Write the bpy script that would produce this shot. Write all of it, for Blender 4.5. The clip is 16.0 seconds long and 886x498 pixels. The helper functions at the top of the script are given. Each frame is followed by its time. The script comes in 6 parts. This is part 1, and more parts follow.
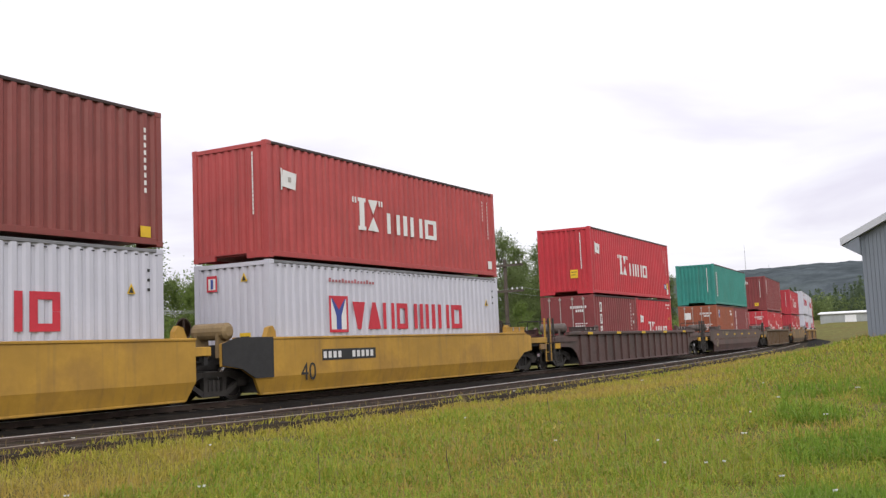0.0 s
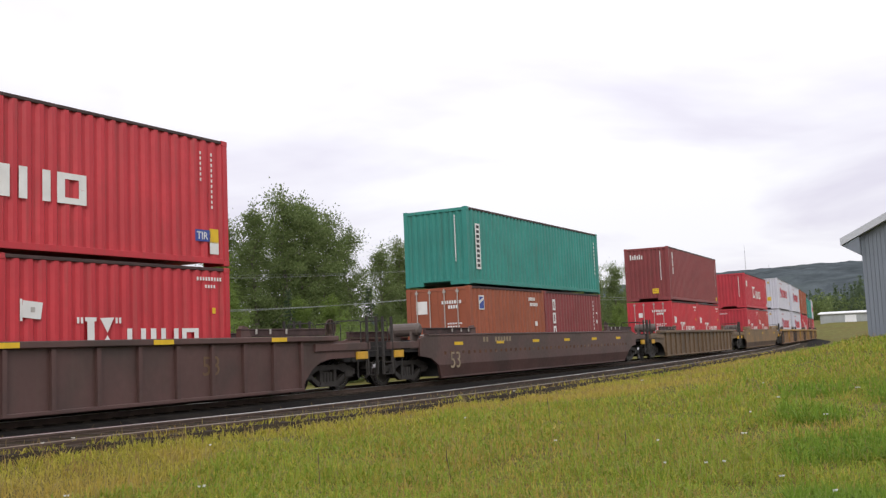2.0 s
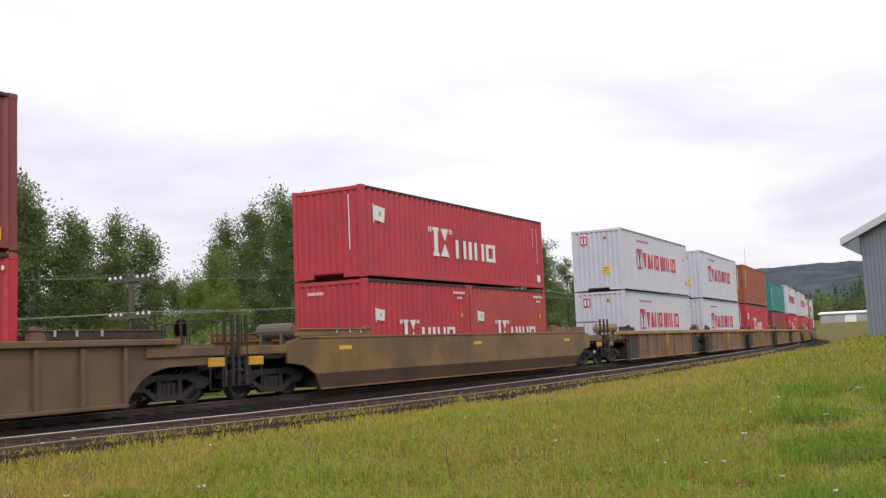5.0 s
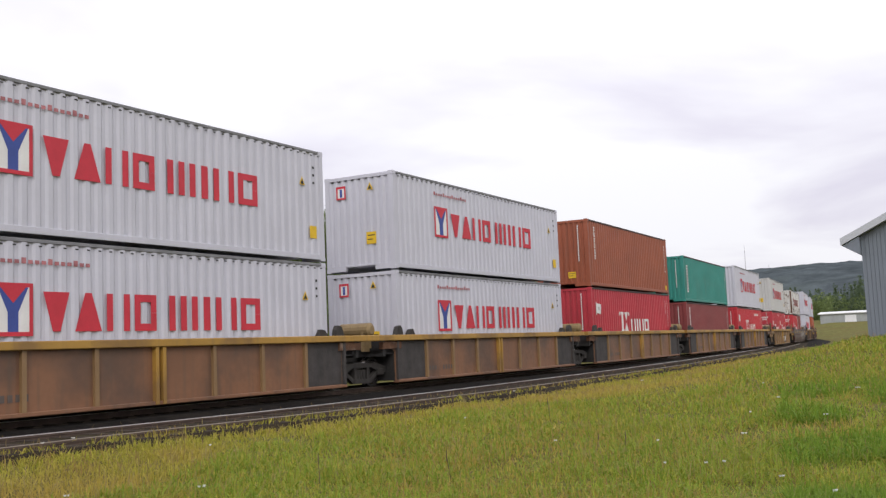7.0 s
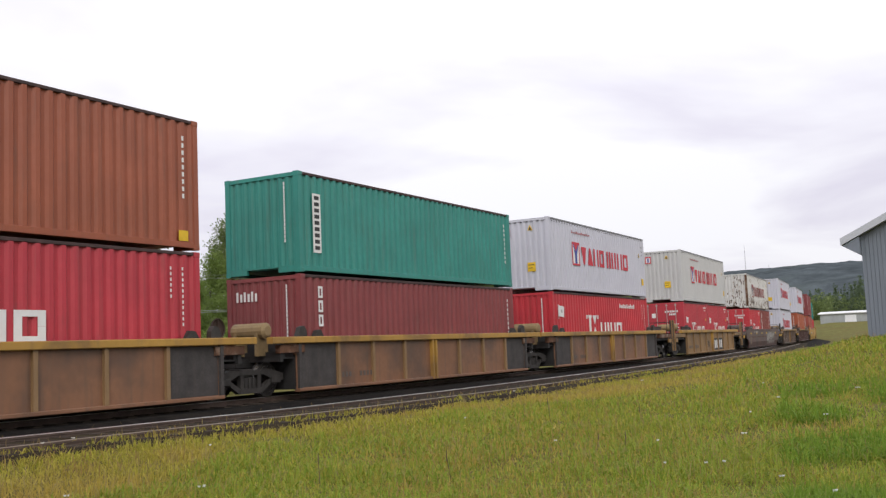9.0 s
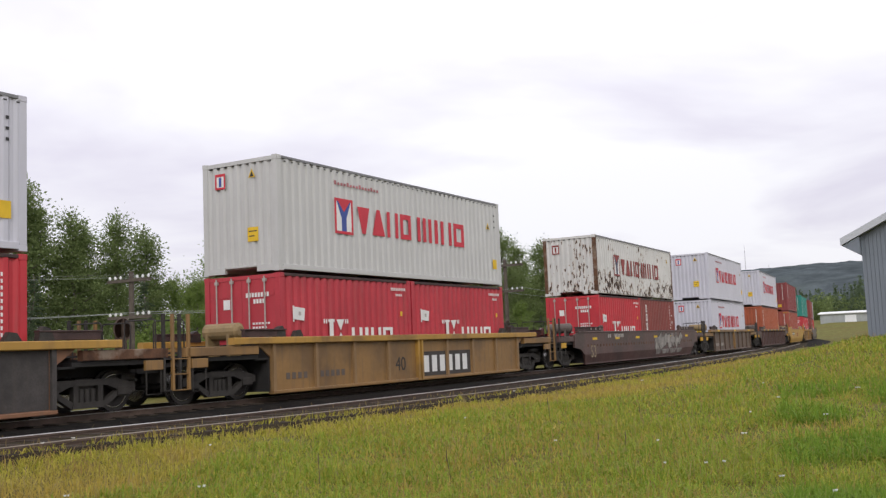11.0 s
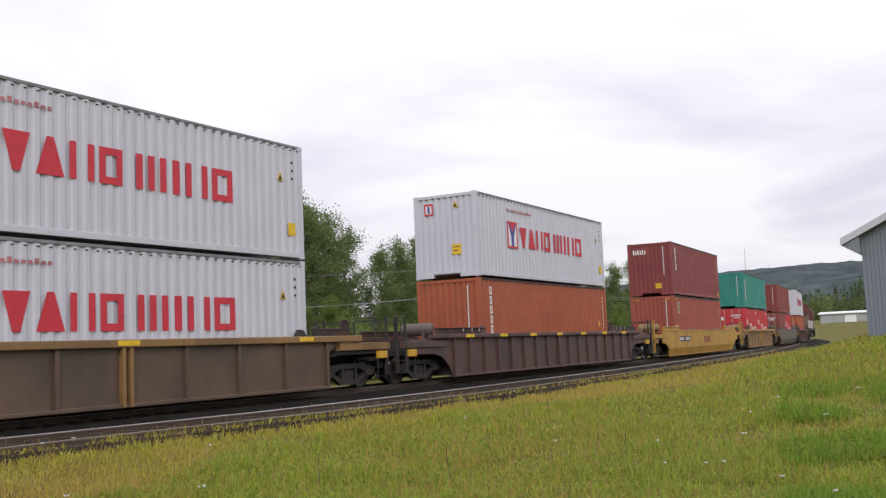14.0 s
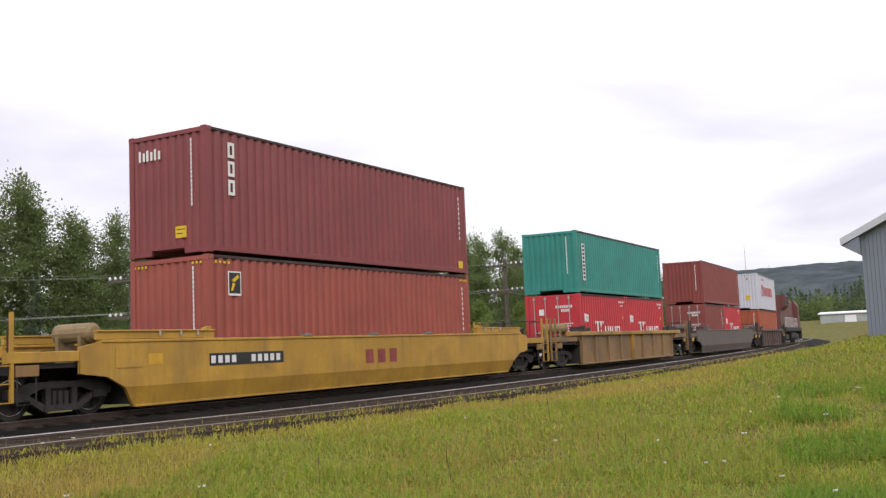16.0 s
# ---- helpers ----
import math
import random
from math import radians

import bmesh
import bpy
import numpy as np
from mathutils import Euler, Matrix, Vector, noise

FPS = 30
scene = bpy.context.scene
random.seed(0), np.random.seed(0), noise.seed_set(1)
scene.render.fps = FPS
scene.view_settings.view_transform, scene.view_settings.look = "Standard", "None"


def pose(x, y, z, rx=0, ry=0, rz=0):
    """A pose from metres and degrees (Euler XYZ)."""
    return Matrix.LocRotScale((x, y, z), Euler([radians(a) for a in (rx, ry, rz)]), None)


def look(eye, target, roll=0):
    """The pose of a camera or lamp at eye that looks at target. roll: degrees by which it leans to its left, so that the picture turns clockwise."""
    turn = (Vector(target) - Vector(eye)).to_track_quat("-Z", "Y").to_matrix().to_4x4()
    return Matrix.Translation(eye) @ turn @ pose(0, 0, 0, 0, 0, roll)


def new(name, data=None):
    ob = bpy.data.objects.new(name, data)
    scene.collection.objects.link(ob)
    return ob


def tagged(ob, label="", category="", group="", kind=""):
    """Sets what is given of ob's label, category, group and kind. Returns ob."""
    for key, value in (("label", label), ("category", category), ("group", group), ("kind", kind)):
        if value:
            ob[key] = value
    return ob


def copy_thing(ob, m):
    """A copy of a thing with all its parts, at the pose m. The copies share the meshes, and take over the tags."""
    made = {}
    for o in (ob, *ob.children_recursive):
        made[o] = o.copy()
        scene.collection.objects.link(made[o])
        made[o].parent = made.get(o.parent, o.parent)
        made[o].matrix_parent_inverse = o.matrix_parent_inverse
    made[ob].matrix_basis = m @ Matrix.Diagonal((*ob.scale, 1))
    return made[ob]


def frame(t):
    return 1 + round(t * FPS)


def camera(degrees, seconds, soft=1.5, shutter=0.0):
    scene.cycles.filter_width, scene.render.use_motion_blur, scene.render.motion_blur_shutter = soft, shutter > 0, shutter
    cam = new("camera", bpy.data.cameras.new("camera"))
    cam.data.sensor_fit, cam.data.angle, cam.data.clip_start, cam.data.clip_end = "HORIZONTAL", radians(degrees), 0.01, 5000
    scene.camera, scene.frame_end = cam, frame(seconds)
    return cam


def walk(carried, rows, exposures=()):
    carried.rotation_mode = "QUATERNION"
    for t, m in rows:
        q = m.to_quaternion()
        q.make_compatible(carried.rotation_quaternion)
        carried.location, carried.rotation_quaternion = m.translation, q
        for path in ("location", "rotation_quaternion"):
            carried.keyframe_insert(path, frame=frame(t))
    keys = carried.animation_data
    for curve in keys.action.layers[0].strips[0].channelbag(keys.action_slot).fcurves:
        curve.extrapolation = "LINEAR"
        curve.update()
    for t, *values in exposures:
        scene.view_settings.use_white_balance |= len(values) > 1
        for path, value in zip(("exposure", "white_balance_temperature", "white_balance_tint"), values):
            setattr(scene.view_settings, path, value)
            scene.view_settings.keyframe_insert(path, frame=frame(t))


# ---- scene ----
# World: x to the right of the line, y along the line away from the eye, z = 0 at rail height.
cam = camera(47.51, 16.0, soft=1.35)
EYE = Vector((0.0, 0.0, 1.0))
STAND = look(EYE, EYE + 10 * Vector((-0.48183, 0.87078, 0.09790)), -2.408)
walk(cam, [(0.0, STAND), (16.0, STAND)],
     [(0.0, 0.0), (1.0, -0.02), (2.5, -0.10), (3.2, -0.08), (5.3, -0.08), (6.5, -0.14), (7.5, -0.10), (8.2, -0.12), (10.5, -0.12), (12.0, -0.15), (13.5, -0.16), (14.5, -0.11), (15.5, -0.04), (16.0, 0.0)])

# ---------------------------------------------------------------- sky and sun
world = bpy.data.worlds.new("overcast_sky")
scene.world = world
world.use_nodes = True
wn, wl = world.node_tree.nodes, world.node_tree.links
wn.clear()


def wnode(kind, **values):
    n = wn.new(kind)
    for k, val in values.items():
        n.inputs[k].default_value = val
    return n


w_out = wn.new("ShaderNodeOutputWorld")
w_bg = wnode("ShaderNodeBackground", Strength=1.0)
w_sky = wn.new("ShaderNodeTexSky")
w_sky.sky_type = "NISHITA"
w_sky.sun_disc = False
w_sky.sun_elevation, w_sky.sun_rotation = radians(32), radians(148)
w_dim = wn.new("ShaderNodeVectorMath")
w_dim.operation = "SCALE"
w_dim.inputs["Scale"].default_value = 0.12
wl.new(w_sky.outputs["Color"], w_dim.inputs[0])
w_co = wn.new("ShaderNodeTexCoord")
w_sep = wn.new("ShaderNodeSeparateXYZ")
wl.new(w_co.outputs["Generated"], w_sep.inputs[0])
w_h = wn.new("ShaderNodeMath")
w_h.operation = "MAXIMUM"
w_h.inputs[1].default_value = 0.0
wl.new(w_sep.outputs["Z"], w_h.inputs[0])
w_den = wn.new("ShaderNodeMath")
w_den.operation = "ADD"
w_den.inputs[1].default_value = 0.16
wl.new(w_h.outputs[0], w_den.inputs[0])
w_pro = wn.new("ShaderNodeVectorMath")
w_pro.operation = "DIVIDE"
w_cmb = wn.new("ShaderNodeCombineXYZ")
for axis in "XYZ":
    wl.new(w_den.outputs[0], w_cmb.inputs[axis])
wl.new(w_co.outputs["Generated"], w_pro.inputs[0])
wl.new(w_cmb.outputs[0], w_pro.inputs[1])
w_noise = wnode("ShaderNodeTexNoise", Scale=0.85, Detail=5.0, Roughness=0.52, Distortion=0.35)
wl.new(w_pro.outputs[0], w_noise.inputs["Vector"])
w_ramp = wn.new("ShaderNodeValToRGB")
w_ramp.color_ramp.elements[0].position, w_ramp.color_ramp.elements[0].color = 0.36, (0.76, 0.73, 0.82, 1)
w_ramp.color_ramp.elements[1].position, w_ramp.color_ramp.elements[1].color = 0.56, (0.97, 0.965, 0.99, 1)
wl.new(w_noise.outputs["Fac"], w_ramp.inputs["Fac"])
w_up = wn.new("ShaderNodeValToRGB")
w_up.color_ramp.elements[0].position, w_up.color_ramp.elements[0].color = 0.02, (1.02, 1.01, 1.04, 1)
w_up.color_ramp.elements[1].position, w_up.color_ramp.elements[1].color = 0.42, (1.40, 1.40, 1.42, 1)
wl.new(w_h.outputs[0], w_up.inputs["Fac"])
w_mul = wn.new("ShaderNodeMix")
w_mul.data_type, w_mul.blend_type = "RGBA", "MULTIPLY"
w_mul.inputs["Factor"].default_value = 1.0
wl.new(w_ramp.outputs["Color"], w_mul.inputs["A"])
wl.new(w_up.outputs["Color"], w_mul.inputs["B"])
w_mix = wn.new("ShaderNodeMix")
w_mix.data_type = "RGBA"
w_mix.inputs["Factor"].default_value = 0.94
wl.new(w_dim.outputs[0], w_mix.inputs["A"])
wl.new(w_mul.outputs["Result"], w_mix.inputs["B"])
wl.new(w_mix.outputs["Result"], w_bg.inputs["Color"])
wl.new(w_bg.outputs[0], w_out.inputs["Surface"])

sun = new("sun", bpy.data.lights.new("sun", "SUN"))
sun.data.energy, sun.data.angle, sun.data.color = 1.15, radians(20), (1.0, 0.97, 0.93)
sun.matrix_world = look((38, -30, 46), (0, 30, 0))


# ---------------------------------------------------------------- materials
def material(name, base, rough=0.6, metal=0.0, var=0.15, scale=3.0, streak=0.0, dirt=(0.10, 0.075, 0.055), bump=0.15,
             bump_scale=40.0, second=None, patch=0.0, patch_scale=0.6, island=0.0, ob_random=0.0, spec=0.5, sharp=False):
    """A procedural surface: grain, broad fading, streaks of dirt that run down, and patches of a second colour."""
    m = bpy.data.materials.new(name)
    m.use_nodes = True
    n, l = m.node_tree.nodes, m.node_tree.links
    b = n["Principled BSDF"]
    b.inputs["Roughness"].default_value, b.inputs["Metallic"].default_value = rough, metal
    b.inputs["Specular IOR Level"].default_value = spec
    co = n.new("ShaderNodeTexCoord")
    place = co.outputs["Object"]

    def noise_at(sc, detail=4.0, stretch=None):
        src = place
        if stretch:
            mp = n.new("ShaderNodeMapping")
            mp.inputs["Scale"].default_value = stretch
            l.new(place, mp.inputs["Vector"])
            src = mp.outputs["Vector"]
        t = n.new("ShaderNodeTexNoise")
        t.inputs["Scale"].default_value, t.inputs["Detail"].default_value = sc, detail
        l.new(src, t.inputs["Vector"])
        return t.outputs["Fac"]

    def ramp(fac, a, c):
        r = n.new("ShaderNodeMapRange")
        r.inputs["From Min"].default_value, r.inputs["From Max"].default_value = a, c
        l.new(fac, r.inputs["Value"])
        return r.outputs["Result"]

    def mix(fac, a, c, amount=1.0):
        x = n.new("ShaderNodeMix")
        x.data_type = "RGBA"
        if amount != 1.0:
            k = n.new("ShaderNodeMath")
            k.operation = "MULTIPLY"
            k.inputs[1].default_value = amount
            l.new(fac, k.inputs[0])
            fac = k.outputs[0]
        l.new(fac, x.inputs["Factor"])
        for key, val in (("A", a), ("B", c)):
            if isinstance(val, tuple):
                x.inputs[key].default_value = (*val, 1)
            else:
                l.new(val, x.inputs[key])
        return x.outputs["Result"]

    lo = tuple(max(0, c * (1 - var)) for c in base)
    hi = tuple(min(1, c * (1 + var)) for c in base)
    col = mix(ramp(noise_at(scale), 0.3, 0.7), lo, hi)
    fine = noise_at(scale * 9, 5.0)
    col = mix(ramp(fine, 0.35, 0.75), col, tuple(c * (1 - 0.8 * var) for c in base), 0.5)
    if second:
        lo_t, hi_t = (0.595, 0.635) if sharp else (0.52 - 0.1 * patch, 0.66 - 0.1 * patch)
        col = mix(ramp(noise_at(patch_scale, 6.0), lo_t, hi_t), col, second, 0.92 if sharp else min(1.0, 0.35 + patch))
    if streak:
        s = ramp(noise_at(1.0, 5.0, (6.0, 6.0, 0.75) if sharp else (7.0, 7.0, 0.55)), *((0.60, 0.67) if sharp else (0.52, 0.78)))
        col = mix(s, col, dirt, streak)
    if island:
        g = n.new("ShaderNodeNewGeometry")
        col = mix(g.outputs["Random Per Island"], tuple(c * (1 - island) for c in base), col, 0.6)
    if ob_random:
        o = n.new("ShaderNodeObjectInfo")
        col = mix(o.outputs["Random"], col, tuple(c * (1 - ob_random) for c in base))
    l.new(col, b.inputs["Base Color"])
    rr = n.new("ShaderNodeMapRange")
    rr.inputs["To Min"].default_value, rr.inputs["To Max"].default_value = max(0.05, rough - 0.12), min(1, rough + 0.15)
    l.new(fine, rr.inputs["Value"])
    l.new(rr.outputs["Result"], b.inputs["Roughness"])
    if bump:
        bp = n.new("ShaderNodeBump")
        bp.inputs["Strength"].default_value, bp.inputs["Distance"].default_value = bump, 0.01
        l.new(noise_at(bump_scale, 3.0), bp.inputs["Height"])
        l.new(bp.outputs["Normal"], b.inputs["Normal"])
    return m


def paint(name, base, **kw):
    args = dict(rough=0.5, var=0.13, scale=0.9, streak=0.32, bump=0.12, bump_scale=14.0)
    args.update(kw)
    return material(name, base, **args)


def rusted_white(name):
    """White paint gone cream below, with dark rust spots and runs, thickest on the lower third."""
    m = material(name, (0.60, 0.59, 0.57), rough=0.6, var=0.08, scale=0.9, streak=0.25, dirt=(0.36, 0.28, 0.17), bump=0.15, bump_scale=14)
    n, l = m.node_tree.nodes, m.node_tree.links
    b = n["Principled BSDF"]
    clean = b.inputs["Base Color"].links[0].from_socket
    co = n.new("ShaderNodeTexCoord")
    sep = n.new("ShaderNodeSeparateXYZ")
    l.new(co.outputs["Object"], sep.inputs[0])
    low = n.new("ShaderNodeMapRange")
    low.inputs["From Min"].default_value, low.inputs["From Max"].default_value = 1.45, 0.45
    low.inputs["To Min"].default_value, low.inputs["To Max"].default_value = 0.0, 0.135
    l.new(sep.outputs["Z"], low.inputs["Value"])

    def spots(scale, stretch, offset):
        mp = n.new("ShaderNodeMapping")
        mp.inputs["Scale"].default_value, mp.inputs["Location"].default_value = stretch, (offset, offset, 0)
        l.new(co.outputs["Object"], mp.inputs["Vector"])
        t = n.new("ShaderNodeTexNoise")
        t.inputs["Scale"].default_value, t.inputs["Detail"].default_value = scale, 5.0
        l.new(mp.outputs["Vector"], t.inputs["Vector"])
        return t.outputs["Fac"]

    def add(a, c, k):
        x = n.new("ShaderNodeMath")
        x.operation = "MULTIPLY_ADD"
        l.new(c, x.inputs[0])
        x.inputs[1].default_value = k
        l.new(a, x.inputs[2])
        return x.outputs[0]
    f = add(add(spots(1.0, (10.5, 10.5, 3.6), 0.0), spots(0.8, (1, 1, 1), 4.0), 0.60), low.outputs["Result"], 1.0)
    col = clean
    for lo, hi, c in ((0.955, 1.000, (0.30, 0.17, 0.075)), (0.992, 1.012, (0.045, 0.024, 0.014))):
        r = n.new("ShaderNodeMapRange")
        r.inputs["From Min"].default_value, r.inputs["From Max"].default_value = lo, hi
        l.new(f, r.inputs["Value"])
        x = n.new("ShaderNodeMix")
        x.data_type = "RGBA"
        l.new(r.outputs["Result"], x.inputs["Factor"])
        l.new(col, x.inputs["A"])
        x.inputs["B"].default_value = (*c, 1)
        col = x.outputs["Result"]
    l.new(col, b.inputs["Base Color"])
    return m


M = {
    "red": paint("bright_red_paint", (0.50, 0.030, 0.042)),
    "dull_red": paint("faded_red_paint", (0.420, 0.058, 0.055)),
    "crimson": paint("crimson_paint", (0.45, 0.034, 0.050)),
    "deep_maroon": paint("deep_brown_red_paint", (0.225, 0.047, 0.038)),
    "maroon": paint("brown_red_paint", (0.318, 0.070, 0.048)),
    "brown": paint("dark_brown_red_paint", (0.222, 0.043, 0.044)),
    "orange": paint("orange_brown_paint", (0.36, 0.085, 0.035)),
    "rust_orange": paint("dull_orange_brown_paint", (0.30, 0.080, 0.036)),
    "green": paint("sea_green_paint", (0.028, 0.235, 0.195)),
    "white": paint("light_grey_paint", (0.545, 0.540, 0.602), streak=0.06, var=0.05),
    "cream": paint("warm_grey_paint", (0.52, 0.515, 0.505), streak=0.08, var=0.05),
    "rusty_white": rusted_white("rust_stained_white_paint"),
    "rust": material("brown_rusted_steel", (0.12, 0.055, 0.028), rough=0.9, var=0.5, scale=4, second=(0.34, 0.28, 0.22), patch=0.15, patch_scale=3.0, streak=0.4),
    "yellow": paint("yellow_ochre_paint", (0.47, 0.262, 0.036), second=(0.24, 0.13, 0.035), patch=0.1, patch_scale=0.8, var=0.2),
    "ochre": paint("weathered_ochre_paint", (0.270, 0.150, 0.052), streak=0.5, second=(0.11, 0.066, 0.036), patch=0.25, patch_scale=0.55),
    "ochre_red": paint("rust_brown_ochre_paint", (0.235, 0.112, 0.058), streak=0.55, second=(0.075, 0.052, 0.042), patch=0.30, patch_scale=0.55),
    "rib_ochre": paint("pale_ochre_rib_paint", (0.255, 0.155, 0.072), streak=0.4),
    "olive_ochre": paint("brown_ochre_paint", (0.240, 0.132, 0.048), streak=0.5, second=(0.10, 0.065, 0.035), patch=0.3),
    "ochre_top": paint("yellow_sill_paint", (0.42, 0.235, 0.045), streak=0.3, second=(0.16, 0.09, 0.04), patch=0.25, patch_scale=1.2),
    "car_brown": paint("freight_car_brown_paint", (0.100, 0.052, 0.046), streak=0.3, second=(0.05, 0.035, 0.03), patch=0.3),
    "car_olive": paint("dirty_olive_brown_paint", (0.155, 0.095, 0.050), streak=0.5, second=(0.08, 0.055, 0.035), patch=0.3),
    "dark_umber": paint("dark_umber_paint", (0.120, 0.076, 0.052), streak=0.5, second=(0.055, 0.042, 0.034), patch=0.3, patch_scale=0.6),
    "car_grey": paint("dirty_grey_brown_paint", (0.115, 0.090, 0.078), streak=0.4),
    "black": material("black_underframe", (0.022, 0.020, 0.019), rough=0.75, var=0.3, scale=4),
    "truck": material("greasy_dark_steel", (0.040, 0.035, 0.031), rough=0.65, var=0.35, scale=5, metal=0.2),
    "tank": material("dull_ochre_tank_paint", (0.24, 0.165, 0.075), rough=0.6, var=0.25, scale=4, streak=0.3),
    "tread": material("polished_wheel_steel", (0.55, 0.54, 0.53), rough=0.25, metal=1.0, var=0.1, scale=8),
    "rail_top": material("worn_rail_steel", (0.72, 0.70, 0.68), rough=0.38, metal=1.0, var=0.15, scale=2),
    "dull_rail": material("dull_brown_rail_steel", (0.30, 0.25, 0.20), rough=0.5, metal=0.7, var=0.25, scale=3),
    "rail_rust": material("rusted_rail_steel", (0.095, 0.064, 0.048), rough=0.8, var=0.3, scale=4),
    "edge": material("dark_edge_paint", (0.055, 0.030, 0.028), rough=0.7, var=0.4, scale=3),
    "edge_pale": material("grey_edge_paint", (0.20, 0.20, 0.21), rough=0.7, var=0.25, scale=3),
    "tan_paint": material("faded_tan_lettering_paint", (0.30, 0.235, 0.155), rough=0.7, var=0.25, scale=5),
    "soot": material("sooty_grey_paint", (0.055, 0.048, 0.045), rough=0.75, var=0.35, scale=3, streak=0.3),
    "step_yellow": material("safety_yellow_paint", (0.58, 0.32, 0.025), rough=0.6, var=0.15, scale=4, streak=0.2),
    "w_paint": material("white_lettering_paint", (0.74, 0.73, 0.71), rough=0.6, var=0.08, scale=3),
    "r_paint": material("red_lettering_paint", (0.55, 0.030, 0.050), rough=0.6, var=0.12, scale=3),
    "b_paint": material("blue_emblem_paint", (0.045, 0.075, 0.30), rough=0.6, var=0.12, scale=3),
    "faded_blue": material("faded_dark_blue_paint", (0.075, 0.075, 0.125), rough=0.7, var=0.3, scale=5),
    "y_paint": material("yellow_marking_paint", (0.72, 0.46, 0.02), rough=0.6, var=0.1, scale=5),
    "k_paint": material("black_marking_paint", (0.025, 0.024, 0.024), rough=0.6, var=0.2, scale=5),
    "grey_paint": material("pale_grey_lettering_paint", (0.40, 0.37, 0.34), rough=0.7, var=0.2, scale=6),
    "scrawl_grey": material("sprayed_grey_paint", (0.27, 0.25, 0.225), rough=0.7, var=0.4, scale=3, second=(0.10, 0.075, 0.065), patch=0.2, patch_scale=2.0),
    "faint_red": material("faded_red_lettering_paint", (0.42, 0.16, 0.17), rough=0.7, var=0.3, scale=6),
    "rust_red": material("faded_maroon_lettering_paint", (0.27, 0.055, 0.050), rough=0.7, var=0.35, scale=4),
    # Main-line stone: base colour lowered to carry the train's shade.
    "ballast": material("shade_darkened_stone", (0.014, 0.0125, 0.0115), rough=0.95, spec=0.08, var=0.5, scale=9, bump=0.9, bump_scale=22, second=(0.027, 0.023, 0.019), patch=0.2, patch_scale=1.3),
    "siding_bed": material("brown_cinder_and_soil", (0.040, 0.031, 0.021), rough=0.95, spec=0.08, var=0.45, scale=7, bump=0.9, bump_scale=22, second=(0.056, 0.048, 0.024), patch=0.25, patch_scale=0.9),
    "tie": material("weathered_creosoted_wood", (0.060, 0.047, 0.036), rough=0.9, spec=0.15, var=0.35, scale=6, bump=0.5, ob_random=0.35),
    "siding_wall": material("blue_grey_board_paint", (0.185, 0.210, 0.250), rough=0.7, var=0.10, scale=2, streak=0.10, ob_random=0.06),
    "fascia": material("pale_grey_fascia_paint", (0.50, 0.52, 0.56), rough=0.65, var=0.08, scale=2),
    "roof": material("grey_roof_sheet", (0.30, 0.31, 0.33), rough=0.55, var=0.1, scale=2),
    "white_roof": material("white_roof_sheet", (0.80, 0.81, 0.82), rough=0.5, var=0.05, scale=1),
    "far_wall": material("grey_metal_cladding", (0.36, 0.38, 0.38), rough=0.7, var=0.12, scale=1.2, streak=0.2),
    "wood_pole": material("grey_brown_pole_wood", (0.10, 0.082, 0.066), rough=0.9, var=0.3, scale=5),
    "loco_red": paint("sooty_locomotive_red_paint", (0.13, 0.036, 0.032), streak=0.5),
    "glass_white": material("white_porcelain", (0.80, 0.80, 0.78), rough=0.25, var=0.05),
    "wire": material("weathered_wire", (0.30, 0.32, 0.31), rough=0.6, var=0.1),
    "bark": material("grey_bark", (0.16, 0.14, 0.115), rough=0.9, var=0.4, scale=6, bump=0.5),
    "mast": material("galvanised_mast", (0.45, 0.45, 0.46), rough=0.6, var=0.1),
}


def foliage(name, a, b, c, big=0.15):
    """Leaves: colour by clump, by broad patches, with a little light through them."""
    m = bpy.data.materials.new(name)
    m.use_nodes = True
    n, l = m.node_tree.nodes, m.node_tree.links
    p = n["Principled BSDF"]
    p.inputs["Roughness"].default_value = 0.7
    p.inputs["Specular IOR Level"].default_value = 0.25
    g = n.new("ShaderNodeNewGeometry")
    r = n.new("ShaderNodeValToRGB")
    r.color_ramp.elements[0].color, r.color_ramp.elements[1].color = (*a, 1), (*b, 1)
    l.new(g.outputs["Random Per Island"], r.inputs["Fac"])
    t = n.new("ShaderNodeTexNoise")
    t.inputs["Scale"].default_value, t.inputs["Detail"].default_value = big, 4.0
    l.new(g.outputs["Position"], t.inputs["Vector"])
    k = n.new("ShaderNodeMapRange")
    k.inputs["From Min"].default_value, k.inputs["From Max"].default_value = 0.44, 0.60
    l.new(t.outputs["Fac"], k.inputs["Value"])
    x = n.new("ShaderNodeMix")
    x.data_type = "RGBA"
    l.new(k.outputs["Result"], x.inputs["Factor"])
    l.new(r.outputs["Color"], x.inputs["A"])
    x.inputs["B"].default_value = (*c, 1)
    y = n.new("ShaderNodeMix")
    y.data_type = "RGBA"
    y.inputs["Factor"].default_value = 0.35
    l.new(x.outputs["Result"], y.inputs["A"])
    l.new(r.outputs["Color"], y.inputs["B"])
    l.new(y.outputs["Result"], p.inputs["Base Color"])
    tr = n.new("ShaderNodeBsdfTranslucent")
    l.new(y.outputs["Result"], tr.inputs["Color"])
    sh = n.new("ShaderNodeMixShader")
    sh.inputs["Fac"].default_value = 0.42
    l.new(p.outputs[0], sh.inputs[1])
    l.new(tr.outputs[0], sh.inputs[2])
    l.new(sh.outputs[0], n["Material Output"].inputs["Surface"])
    return m


